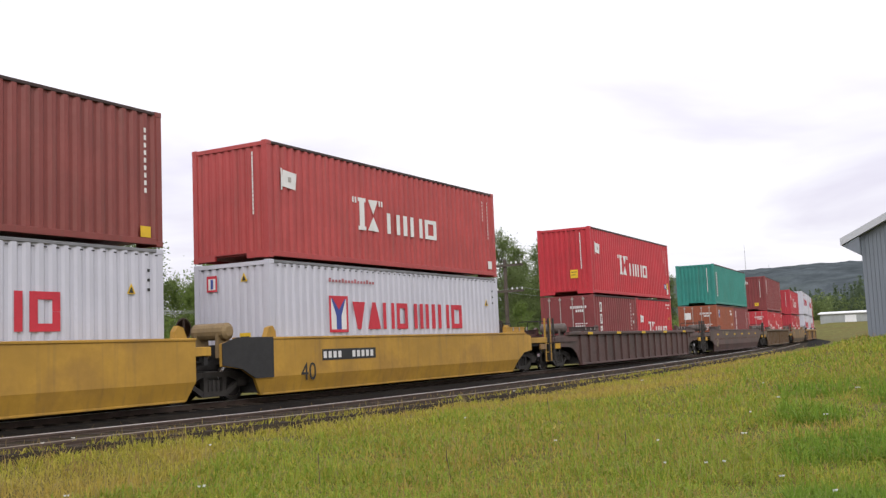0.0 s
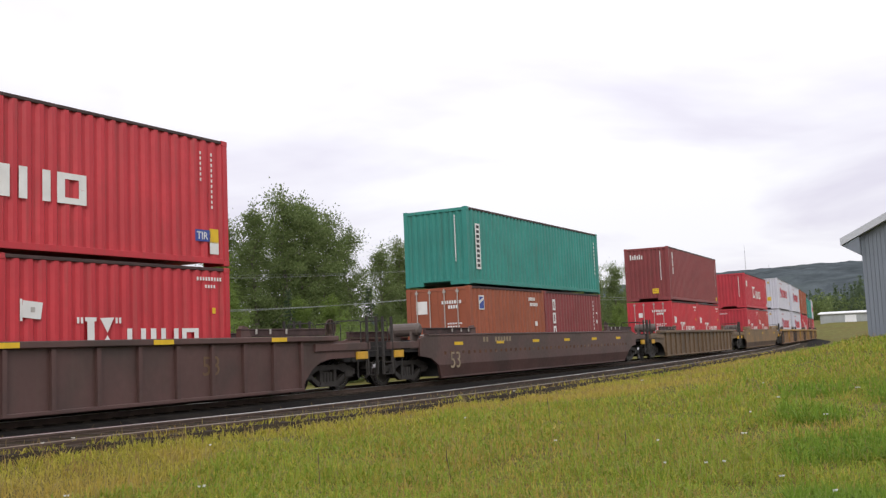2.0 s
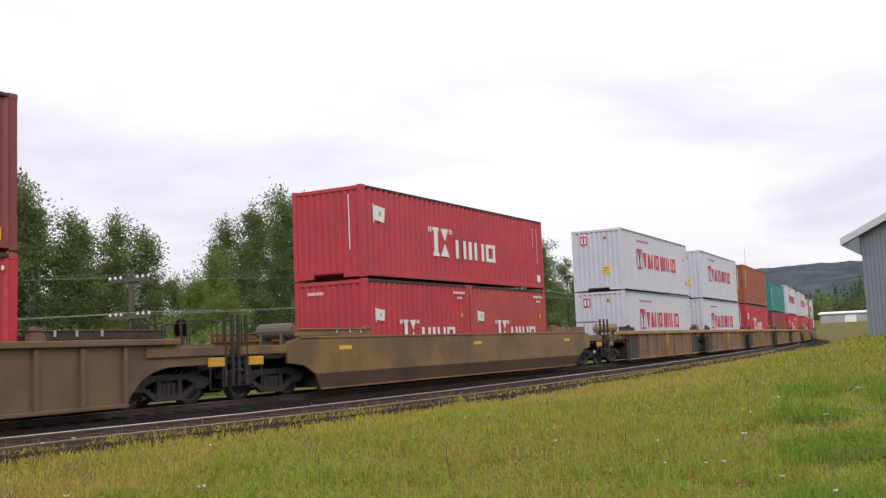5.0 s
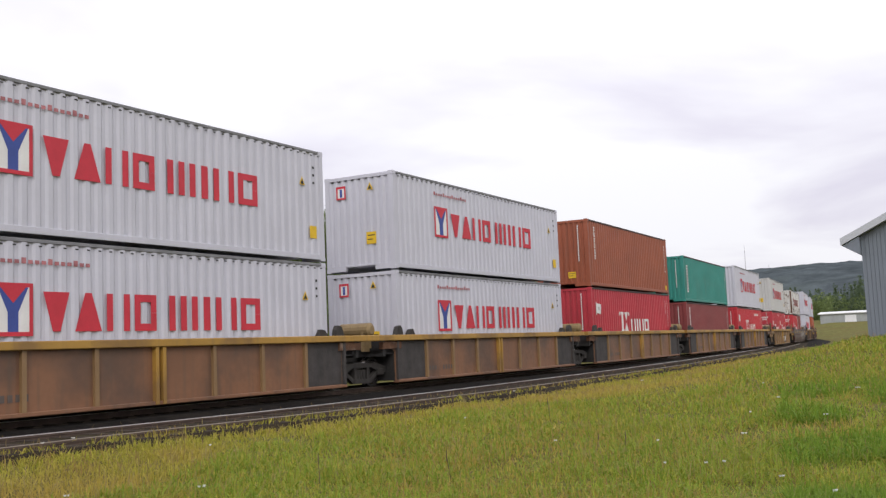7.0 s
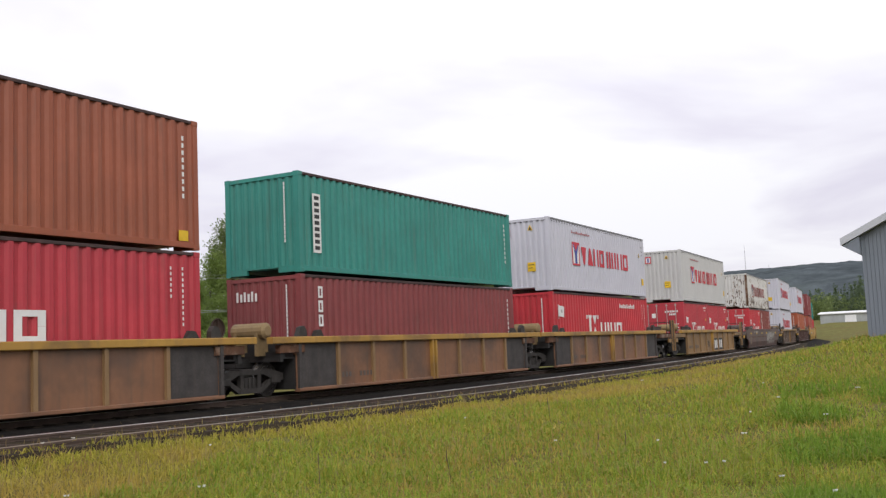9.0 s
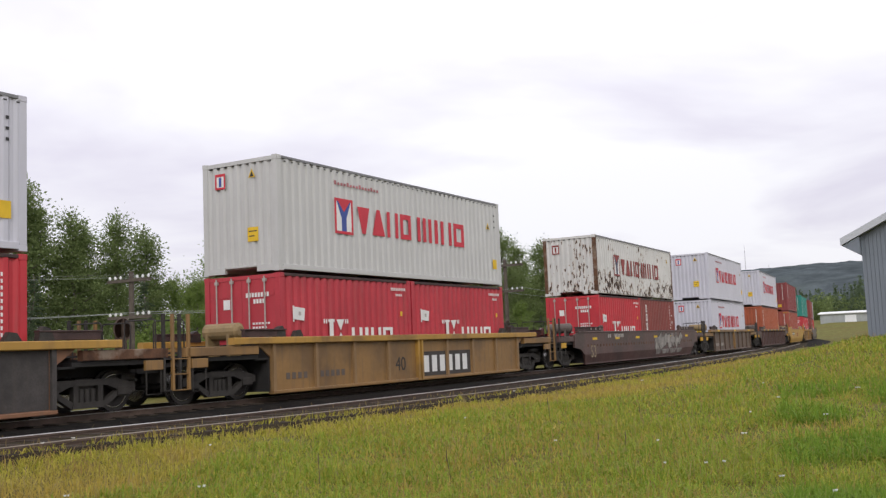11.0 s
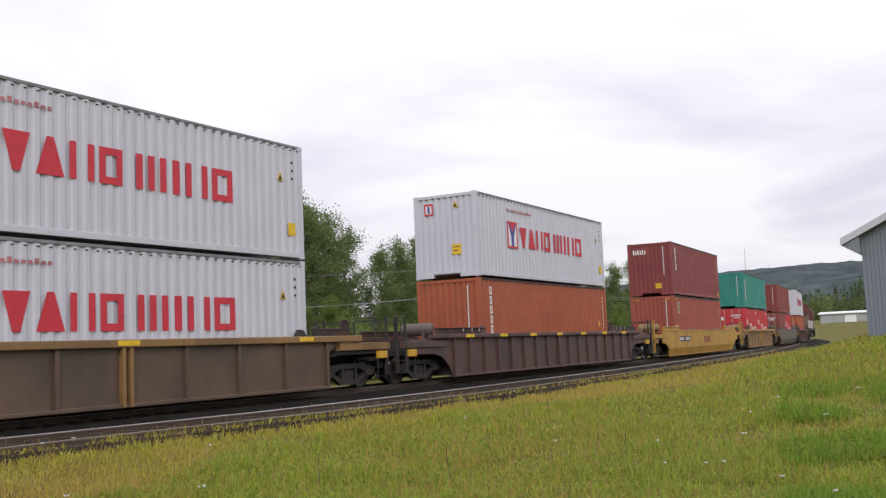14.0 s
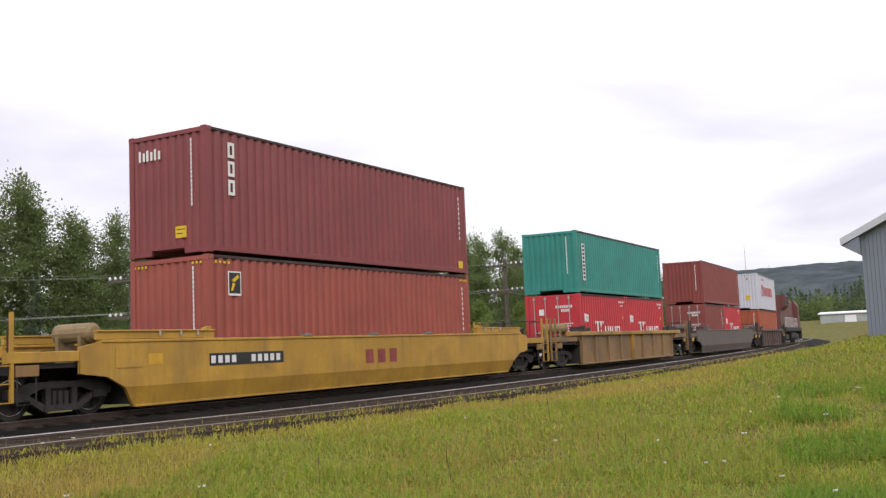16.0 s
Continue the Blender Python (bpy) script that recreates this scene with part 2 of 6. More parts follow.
# Birch greens are lifted and greyed a little, painting in haze over the trees.
LEAF = foliage("birch_leaves", (0.112, 0.158, 0.054), (0.240, 0.300, 0.115), (0.165, 0.215, 0.076))
LEAF_DARK = foliage("spruce_needles", (0.062, 0.092, 0.052), (0.125, 0.165, 0.085), (0.085, 0.122, 0.062))
LEAF_LIGHT = foliage("willow_leaves", (0.135, 0.205, 0.045), (0.275, 0.355, 0.100), (0.185, 0.260, 0.066))
GRASS = foliage("meadow_grass_blades", (0.275, 0.290, 0.032), (0.560, 0.500, 0.088), (0.530, 0.355, 0.098), 0.30)
STRAW = foliage("dry_seed_stalks", (0.28, 0.21, 0.08), (0.44, 0.36, 0.15), (0.33, 0.18, 0.075), 0.4)


# ---------------------------------------------------------------- mesh helpers
class Geo:
    """Gathers vertices and faces of one mesh."""

    def __init__(self):
        self.v, self.f = [], []

    def add(self, verts, faces):
        k = len(self.v)
        self.v += [tuple(p) for p in verts]
        self.f += [tuple(k + i for i in q) for q in faces]
        return self

    def box(self, x0, x1, y0, y1, z0, z1, c=0.0):
        """A box; c chamfers its upright and lying edges along y."""
        if c:
            prof = [(x0 + c, z0), (x1 - c, z0), (x1, z0 + c), (x1, z1 - c), (x1 - c, z1), (x0 + c, z1), (x0, z1 - c), (x0, z0 + c)]
            return self.prism(prof, y0, y1)
        v = [(x, y, z) for x in (x0, x1) for y in (y0, y1) for z in (z0, z1)]
        return self.add(v, [(0, 1, 3, 2), (4, 6, 7, 5), (0, 4, 5, 1), (2, 3, 7, 6), (0, 2, 6, 4), (1, 5, 7, 3)])

    def prism(self, prof, y0, y1):
        """A profile in x, z drawn out along y."""
        n = len(prof)
        v = [(x, y0, z) for x, z in prof] + [(x, y1, z) for x, z in prof]
        f = [(i, (i + 1) % n, n + (i + 1) % n, n + i) for i in range(n)]
        return self.add(v, f + [tuple(range(n - 1, -1, -1)), tuple(range(n, 2 * n))])

    def prism_x(self, prof, x0, x1):
        """A profile in y, z drawn out along x."""
        n = len(prof)
        v = [(x0, y, z) for y, z in prof] + [(x1, y, z) for y, z in prof]
        f = [(i, (i + 1) % n, n + (i + 1) % n, n + i) for i in range(n)]
        return self.add(v, f + [tuple(range(n - 1, -1, -1)), tuple(range(n, 2 * n))])

    def tube(self, a, b, ra, rb=None, n=8):
        a, b = Vector(a), Vector(b)
        rb = ra if rb is None else rb
        q = (b - a).to_track_quat("Z", "Y").to_matrix()
        v = []
        for c, r in ((a, ra), (b, rb)):
            v += [c + q @ Vector((r * math.cos(2 * math.pi * i / n), r * math.sin(2 * math.pi * i / n), 0)) for i in range(n)]
        f = [(i, (i + 1) % n, n + (i + 1) % n, n + i) for i in range(n)]
        return self.add(v, f + [tuple(range(n - 1, -1, -1)), tuple(range(n, 2 * n))])

    def bent(self, pts, r):
        """A bent square rod through the points, in one piece."""
        pts = [Vector(p) for p in pts]
        k = len(self.v)
        for i, p in enumerate(pts):
            d = (pts[min(i + 1, len(pts) - 1)] - pts[max(i - 1, 0)]).normalized()
            a = d.cross(Vector((0.31, 0.87, 0.38))).normalized() * r
            b = d.cross(a).normalized() * r
            self.v += [tuple(p + a), tuple(p + b), tuple(p - a), tuple(p - b)]
        n = len(pts)
        self.f += [(k + 4 * i + j, k + 4 * i + (j + 1) % 4, k + 4 * i + 4 + (j + 1) % 4, k + 4 * i + 4 + j) for i in range(n - 1) for j in range(4)]
        self.f += [(k, k + 1, k + 2, k + 3), tuple(k + 4 * n - 4 + j for j in range(4))]
        return self

    def lathe_x(self, prof, n=20, y=0.0, z=0.0):
        """A profile of (x, radius) turned round an axis along x."""
        v = [(x, y + r * math.cos(2 * math.pi * i / n), z + r * math.sin(2 * math.pi * i / n)) for x, r in prof for i in range(n)]
        f = [(k * n + i, k * n + (i + 1) % n, (k + 1) * n + (i + 1) % n, (k + 1) * n + i) for k in range(len(prof) - 1) for i in range(n)]
        return self.add(v, f + [tuple(range(n - 1, -1, -1)), tuple((len(prof) - 1) * n + i for i in range(n))])

    def mesh(self, name, mats, smooth=False):
        me = bpy.data.meshes.new(name)
        me.from_pydata(self.v, [], self.f)
        for m in mats if isinstance(mats, (list, tuple)) else [mats]:
            me.materials.append(m)
        bm = bmesh.new()
        bm.from_mesh(me)
        bmesh.ops.recalc_face_normals(bm, faces=bm.faces)
        bm.to_mesh(me)
        bm.free()
        if smooth:
            me.shade_smooth()
        me.update()
        return me


CACHE = {}


def shared(key, build):
    """One mesh for all alike pieces."""
    if key not in CACHE:
        CACHE[key] = build()
    return CACHE[key]


def piece(name, me, parent, m=None, label=""):
    ob = new(name, me)
    ob.parent = parent
    if m is not None:
        ob.matrix_basis = m
    if label:
        ob["label"] = label
    return ob


def empty(name, m=None):
    ob = new(name)
    ob.empty_display_size = 0.3
    if m is not None:
        ob.matrix_basis = m
    return ob


def letters(text, size, mat, depth=0.004):
    """Flat lettering, standing upright in the x, z plane and facing -y."""
    cu = bpy.data.curves.new("lettering", "FONT")
    cu.body, cu.size, cu.extrude, cu.align_x = text, size, depth, "LEFT"
    cu.resolution_u = 3
    tmp = bpy.data.objects.new("lettering", cu)
    scene.collection.objects.link(tmp)
    me = bpy.data.meshes.new_from_object(tmp.evaluated_get(bpy.context.evaluated_depsgraph_get()))
    bpy.data.objects.remove(tmp)
    me.transform(Matrix.Rotation(radians(90), 4, "X"))
    me.materials.clear()
    me.materials.append(mat)
    return me


# ---------------------------------------------------------------- the line of the track
KNOTS_S = (10, 40, 80, 120, 150, 190, 420)
KNOTS_K = (-0.00105, 0.00205, 0.00131, 0.00037, 0.0007, 0.0032, 0.0032)
ARC = np.arange(-200, 520, 1.0)
HEAD = np.cumsum(np.interp(ARC, KNOTS_S, KNOTS_K))
HEAD -= np.interp(0, ARC, HEAD)
LINE_X, LINE_Y = np.cumsum(-np.sin(HEAD)), np.cumsum(np.cos(HEAD))
LINE_X += -16.803 - np.interp(0, ARC, LINE_X)
LINE_Y -= np.interp(0, ARC, LINE_Y)


def on_line(s, off=0.0, z=0.0):
    """A point at s metres along the track, off metres to its right."""
    a = np.interp(s, ARC, HEAD)
    return Vector((np.interp(s, ARC, LINE_X) + off * math.cos(a), np.interp(s, ARC, LINE_Y) + off * math.sin(a), z))


def ride(s, half):
    """The pose of a vehicle whose middle is at s, standing on the line at s - half and s + half."""
    a, b = on_line(s - half), on_line(s + half)
    u = b - a
    return Matrix.Translation((a + b) / 2) @ Matrix.Rotation(math.atan2(-u.x, u.y), 4, "Z")


def smooth(x, a, b):
    t = min(1.0, max(0.0, (x - a) / (b - a)))
    return t * t * (3 - 2 * t)


def siding_off(s):
    """The middle of the old siding, to the right of the main line."""
    return float(np.interp(s, (-40, 10, 15, 22, 32, 56, 100, 125), (3.2, 4.4, 5.0, 5.1, 4.7, 3.4, 1.5, 0.6)))


def ground_z(x, y):
    u = x - float(np.interp(y, LINE_Y, LINE_X))
    z = -0.52
    z += 1.30 * smooth(y, 5, 34) * smooth(u, 7, 13.5)
    z += 3.6 * smooth(y, 200, 300) + 14 * smooth(math.hypot(x, y), 320, 1600)
    z += 0.05 * noise.noise(Vector((x * 0.25, y * 0.25, 0)))
    z -= 0.25 * smooth(-u, 4, 9)
    if 0 < u < 20 and y < 140:
        rel = u - siding_off(y)
        z += 0.30 * smooth(rel, 0.85, 1.4) * (1 - smooth(rel, 2.0, 7.5)) * (1 - smooth(y, 90, 140))
    return z


def strip(name, s0, s1, step, prof, mat, label, off=None, z=0.0, kind="structure", seg=None):
    """A profile of (x, z) drawn along the track; off(s) shifts it to the right."""
    g = Geo()
    ss = np.arange(s0, s1 + step / 2, step)
    n = len(prof)
    for s in ss:
        o = off(s) if off else 0.0
        for px, pz in prof:
            g.v.append(tuple(on_line(s, o + px, z + pz)))
    for k in range(len(ss) - 1):
        for i in range(n):
            g.f.append((k * n + i, k * n + (i + 1) % n, (k + 1) * n + (i + 1) % n, (k + 1) * n + i))
    g.f += [tuple(range(n)), tuple((len(ss) - 1) * n + i for i in range(n))]
    ob = new(name, g.mesh(name, mat))
    tagged(ob, label, "track", "", kind)
    return ob


# ---------------------------------------------------------------- ground
def build_ground():
    g = Geo()
    rads = [1.0 * 1.075 ** i for i in range(0, 116)]
    na = 220
    g.v.append((0, 0, ground_z(0, 0)))
    for r in rads:
        for i in range(na):
            a = 2 * math.pi * i / na
            x, y = r * math.sin(a), r * math.cos(a)
            g.v.append((x, y, ground_z(x, y)))
    for i in range(na):
        g.f.append((0, 1 + i, 1 + (i + 1) % na))
    for k in range(len(rads) - 1):
        for i in range(na):
            j = (i + 1) % na
            g.f.append((1 + k * na + i, 1 + (k + 1) * na + i, 1 + (k + 1) * na + j, 1 + k * na + j))
    m = material("meadow_soil_and_turf", (0.150, 0.142, 0.040), rough=0.95, var=0.35, scale=1.2, bump=0.8, bump_scale=18,
                 second=(0.145, 0.105, 0.036), patch=0.3, patch_scale=0.22, spec=0.1)
    ob = new("ground", g.mesh("ground", m, True))
    tagged(ob, "rough meadow of green and straw-coloured grass", "ground", "", "structure")


def build_track():
    # The left shoulder runs wide, a dark backing for shade seen under the cars.
    strip("ballast", -60, 430, 2.0, [(-7.5, -0.95), (-6.5, -0.55), (-1.8, -0.13), (1.8, -0.13), (3.6, -0.55)], M["ballast"], "grey crushed-stone bed of the main line, darkened for the train's shade")
    strip("siding_ballast", -40, 125, 1.0, [(-3.0, -0.7), (-1.7, -0.125), (1.25, -0.13), (1.6, -0.5)], M["siding_bed"], "brown cinder bed of the siding", off=siding_off)
    head = [(-0.07, -0.17), (0.07, -0.17), (0.02, -0.14), (0.02, -0.04), (0.036, -0.035), (0.036, -0.002), (-0.036, -0.002), (-0.036, -0.035), (-0.02, -0.04), (-0.02, -0.14)]
    cap = [(-0.037, -0.006), (0.037, -0.006), (0.037, -0.002), (0.026, 0.003), (-0.026, 0.003), (-0.037, -0.002)]
    for side, nm in ((-0.752, "rail"), (0.752, "rail")):
        strip(nm, -60, 430, 2.0, head, M["rail_rust"], "rusty brown steel rail of the main line", off=lambda s, o=side: o)
        strip("rail_head", -60, 430, 2.0, cap, M["rail_top"], "bright worn running surface of a rail", off=lambda s, o=side: o)
    for side in (-0.78, 0.85):
        strip("siding_rail", -40, 110, 1.0, head, M["rail_rust"], "rusty rail of the overgrown siding", off=lambda s, o=side: siding_off(s) + o, z=-0.05)
        strip("siding_rail_head", -40, 110, 1.0, cap, M["rail_top" if side < 0 else "dull_rail"], "dull shiny top of the siding rail", off=lambda s, o=side: siding_off(s) + o, z=-0.05)
    bed = tagged(empty("track_ties", Matrix()), "weathered wooden cross ties under the rails", "ties", "", "structure")
    me = shared("tie", lambda: Geo().box(-1.22, 1.22, -0.115, 0.115, -0.2, 0.0, 0.015).mesh("tie", M["tie"]))
    for i in range(110):
        s = -2 + i * 0.56
        o = siding_off(s)
        piece("tie", me, bed, Matrix.Translation(on_line(s, o, -0.118)) @ Matrix.Rotation(0.03 * math.sin(i * 5.1), 4, "Z"))
    for i in range(150):
        s = -2 + i * 0.56
        piece("tie", me, bed, Matrix.Translation(on_line(s, 0, -0.112)) @ Matrix.Rotation(0.01 * math.sin(i * 3.7), 4, "Z"))


build_ground()
build_track()

# ---------------------------------------------------------------- hills and far woods
def ridge_height(q):
    """Height of the ridge over its distance, by x / y."""
    return float(np.interp(q, (-1.6, -0.8, -0.42, -0.30, -0.22, -0.16, -0.09, 0.1, 0.6, 1.6), (0.028, 0.032, 0.050, 0.0595, 0.0622, 0.0640, 0.0622, 0.058, 0.05, 0.03)))


def build_hill():
    g = Geo()
    nx, ny = 420, 26
    for j in range(ny):
        f = j / (ny - 1)
        y = 1500 + 1500 * f
        for i in range(nx):
            q = -1.5 + 2.6 * i / (nx - 1)
            z = (ridge_height(q) * 2600 + 1) * smooth(f, -0.1, 0.74) * (1 - 0.35 * smooth(f, 0.76, 1.0))
            p = Vector((q * 14, f * 9, 0))
            z += 9 * noise.noise(p) * smooth(f, 0.0, 0.3) * (1 - smooth(f, 0.55, 0.72)) + 3.0 * noise.noise(Vector((q * 130, f * 40, 3))) + 2.4 * noise.noise(Vector((q * 420, f * 90, 7)))
            g.v.append((q * y, y, z - 14 * (1 - smooth(f, 0, 0.1))))
    for j in range(ny - 1):
        for i in range(nx - 1):
            a = j * nx + i
            g.f.append((a, a + 1, a + nx + 1, a + nx))
    # Air haze is put into the base colours: paler and bluer than near leaves.
    m = material("hazed_forest", (0.088, 0.104, 0.112), rough=1.0, var=0.35, scale=0.02, bump=1.0, bump_scale=0.08,
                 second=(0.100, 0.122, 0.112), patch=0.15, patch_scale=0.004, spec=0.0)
    tagged(new("hill", g.mesh("hill", m)), "long wooded ridge, distance haze painted in as blue-green", "hill", "", "structure")


def build_far_woods():
    rnd = np.random.RandomState(4)
    vs, fs = [], []
    mats = []
    for k in range(1500):
        if k < 800:
            r, q = rnd.uniform(330, 520), rnd.uniform(-0.75, 0.12)
        else:
            r, q = rnd.uniform(295, 420), rnd.uniform(-0.24, 0.02)
        x, y = r * q / math.hypot(q, 1), r / math.hypot(q, 1)
        if x - float(np.interp(y, LINE_Y, LINE_X)) < 14 and y < 330:
            continue
        cone = rnd.rand() < (0.25 + 0.5 * smooth(q, -0.14, -0.10))
        h = rnd.uniform(7, 10 + 4 * smooth(q, -0.14, -0.10)) if cone else rnd.uniform(4, 7.5)
        w = h * (0.17 if cone else 0.30)
        z0 = ground_z(x, y)
        n = 170
        f = rnd.rand(n) ** (1.3 if cone else 0.9)
        a = rnd.rand(n) * 2 * math.pi
        rad = w * ((1 - f) * 0.95 + 0.04 if cone else np.sqrt(np.clip(1 - (2 * f - 0.9) ** 2, 0.02, 1))) * (0.6 + 0.4 * rnd.rand(n))
        for i in range(n):
            c = np.array((x + rad[i] * math.cos(a[i]), y + rad[i] * math.sin(a[i]), z0 + 0.3 + f[i] * h))
            s = rnd.uniform(0.25, 0.62)
            d = rnd.normal(size=(3, 3)) * s * 0.55
            b = len(vs)
            vs += [tuple(c + d[0]), tuple(c + d[1]), tuple(c + d[2])]
            fs.append((b, b + 1, b + 2))
            mats.append(0 if cone else 1)
    me = bpy.data.meshes.new("far_woods")
    me.from_pydata(vs, [], fs)
    me.materials.append(LEAF_DARK)
    me.materials.append(LEAF)
    me.polygons.foreach_set("material_index", mats)
    tagged(new("far_woods", me), "distant mixed wood of dark spruces and pale birches", "woods", "", "stuff")


def build_masts():
    for q, zb, h, r in ((-0.2171, 158, 72, 0.9), (-0.1952, 160, 15, 0.7)):
        y = 2600
        g = Geo().tube((q * y, y, zb - 10), (q * y, y, zb + h * 0.6), r, r * 0.8, 6).tube((q * y, y, zb + h * 0.6), (q * y, y, zb + h), r * 0.7, r * 0.4, 6)
        tagged(new("radio_mast", g.mesh("radio_mast", M["mast"])), "thin grey radio mast on the ridge", "mast", "masts on the ridge")


# ---------------------------------------------------------------- trees
def leaf_mesh(name, centres, size, mat, seed, flat=0.0):
    """Many small leaf sprays, each a bent rhombus, round the given centres."""
    rnd = np.random.RandomState(seed)
    n = len(centres)
    a = rnd.normal(size=(n, 3))
    a[:, 2] *= 1 - flat
    a /= np.linalg.norm(a, axis=1)[:, None]
    b = np.cross(a, rnd.normal(size=(n, 3)))
    b /= np.linalg.norm(b, axis=1)[:, None]
    s = size * rnd.uniform(0.6, 1.4, size=(n, 1))
    c = np.asarray(centres)
    up = np.cross(a, b) * s * 0.25
    v = np.concatenate([c - a * s, c + b * s * 0.55 + up, c + a * s, c - b * s * 0.55 + up], 1).reshape(-1, 3)
    me = bpy.data.meshes.new(name)
    me.from_pydata(v.tolist(), [], np.arange(4 * n).reshape(-1, 4).tolist())
    me.materials.append(mat)
    return me


def make_tree(seed, height, width, mat, kind, label):
    """A tapered, slightly bent trunk, limbs, and a crown of leaf clumps round them."""
    rnd = random.Random(seed)
    nr = np.random.RandomState(seed)
    tree = tagged(empty("tree"), label, "tree", "trees beyond the line")
    g = Geo()
    path = [Vector((0, 0, -0.3))]
    for i in range(1, 7):
        path.append(Vector((0.05 * height * rnd.uniform(-0.5, 0.5), 0.05 * height * rnd.uniform(-0.5, 0.5), height * 0.93 * i / 6)))
    r0 = 0.014 * height + 0.03
    for i in range(6):
        g.tube(path[i], path[i + 1], r0 * (1 - i / 6.5), r0 * (1 - (i + 1) / 6.5), 7)

    def spine(f):
        k = min(5, int(f * 6))
        return path[k].lerp(path[k + 1], f * 6 - k)
    limbs = Geo()
    pts = []
    if kind == "spruce":
        tiers = int(height * 2.6)
        for i in range(tiers):
            f = 0.08 + 0.90 * i / tiers
            reach = width * (1 - f) ** 0.85 * rnd.uniform(0.8, 1.15) + 0.12
            for k in range(6):
                a = rnd.uniform(0, 2 * math.pi)
                base = spine(f)
                rr = reach * rnd.uniform(0.7, 1.1)
                tip = base + Vector((math.cos(a) * rr, math.sin(a) * rr, -0.22 * rr))
                if k < 3:
                    limbs.tube(base, tip, 0.02, 0.006, 4)
                m = int(24 * rr) + 12
                t = nr.rand(m)[:, None] ** 0.7
                pts.append(np.array(base) + (np.array(tip) - np.array(base)) * t + nr.normal(size=(m, 3)) * (0.07, 0.07, 0.06))
        size = 0.075
    else:
        n = 42 if kind == "birch" else 22
        for i in range(n):
            f = (0.16 if kind == "birch" else 0.05) + 0.82 * (i + rnd.random() * 0.7) / n
            a = rnd.uniform(0, 2 * math.pi)
            shape = math.sin(math.pi * min(1, 0.22 + 0.76 * f)) ** 0.8 if kind == "birch" else math.sqrt(max(0.05, 1 - f * f))
            rr = width * shape * rnd.uniform(0.35, 1.12)
            base = spine(f * 0.95)
            lift = rr * rnd.uniform(0.2, 0.8)
            tip = base + Vector((math.cos(a) * rr, math.sin(a) * rr, lift))
            limbs.tube(base, tip, 0.018 + 0.02 * (1 - f), 0.008, 5)
            for q in range(4):
                c = base.lerp(tip, rnd.uniform(0.35, 1.08)) + Vector((rnd.gauss(0, 0.2), rnd.gauss(0, 0.2), rnd.gauss(0, 0.2)))
                m = rnd.randint(58, 112)
                sp = rnd.uniform(0.18, 0.48) * (0.35 + 0.13 * width + 0.25)
                pts.append(np.array(c) + nr.normal(size=(m, 3)) * (sp, sp, sp * 0.75))
        for i in range(5):
            pts.append(np.array(spine(0.97)) + nr.normal(size=(22, 3)) * (0.16, 0.16, 0.26))
        size = 0.066
    g.add(limbs.v, limbs.f)
    piece("trunk", g.mesh("trunk", M["bark"], True), tree)
    piece("crown", leaf_mesh("crown", np.concatenate(pts), size, mat, seed), tree)
    return tree


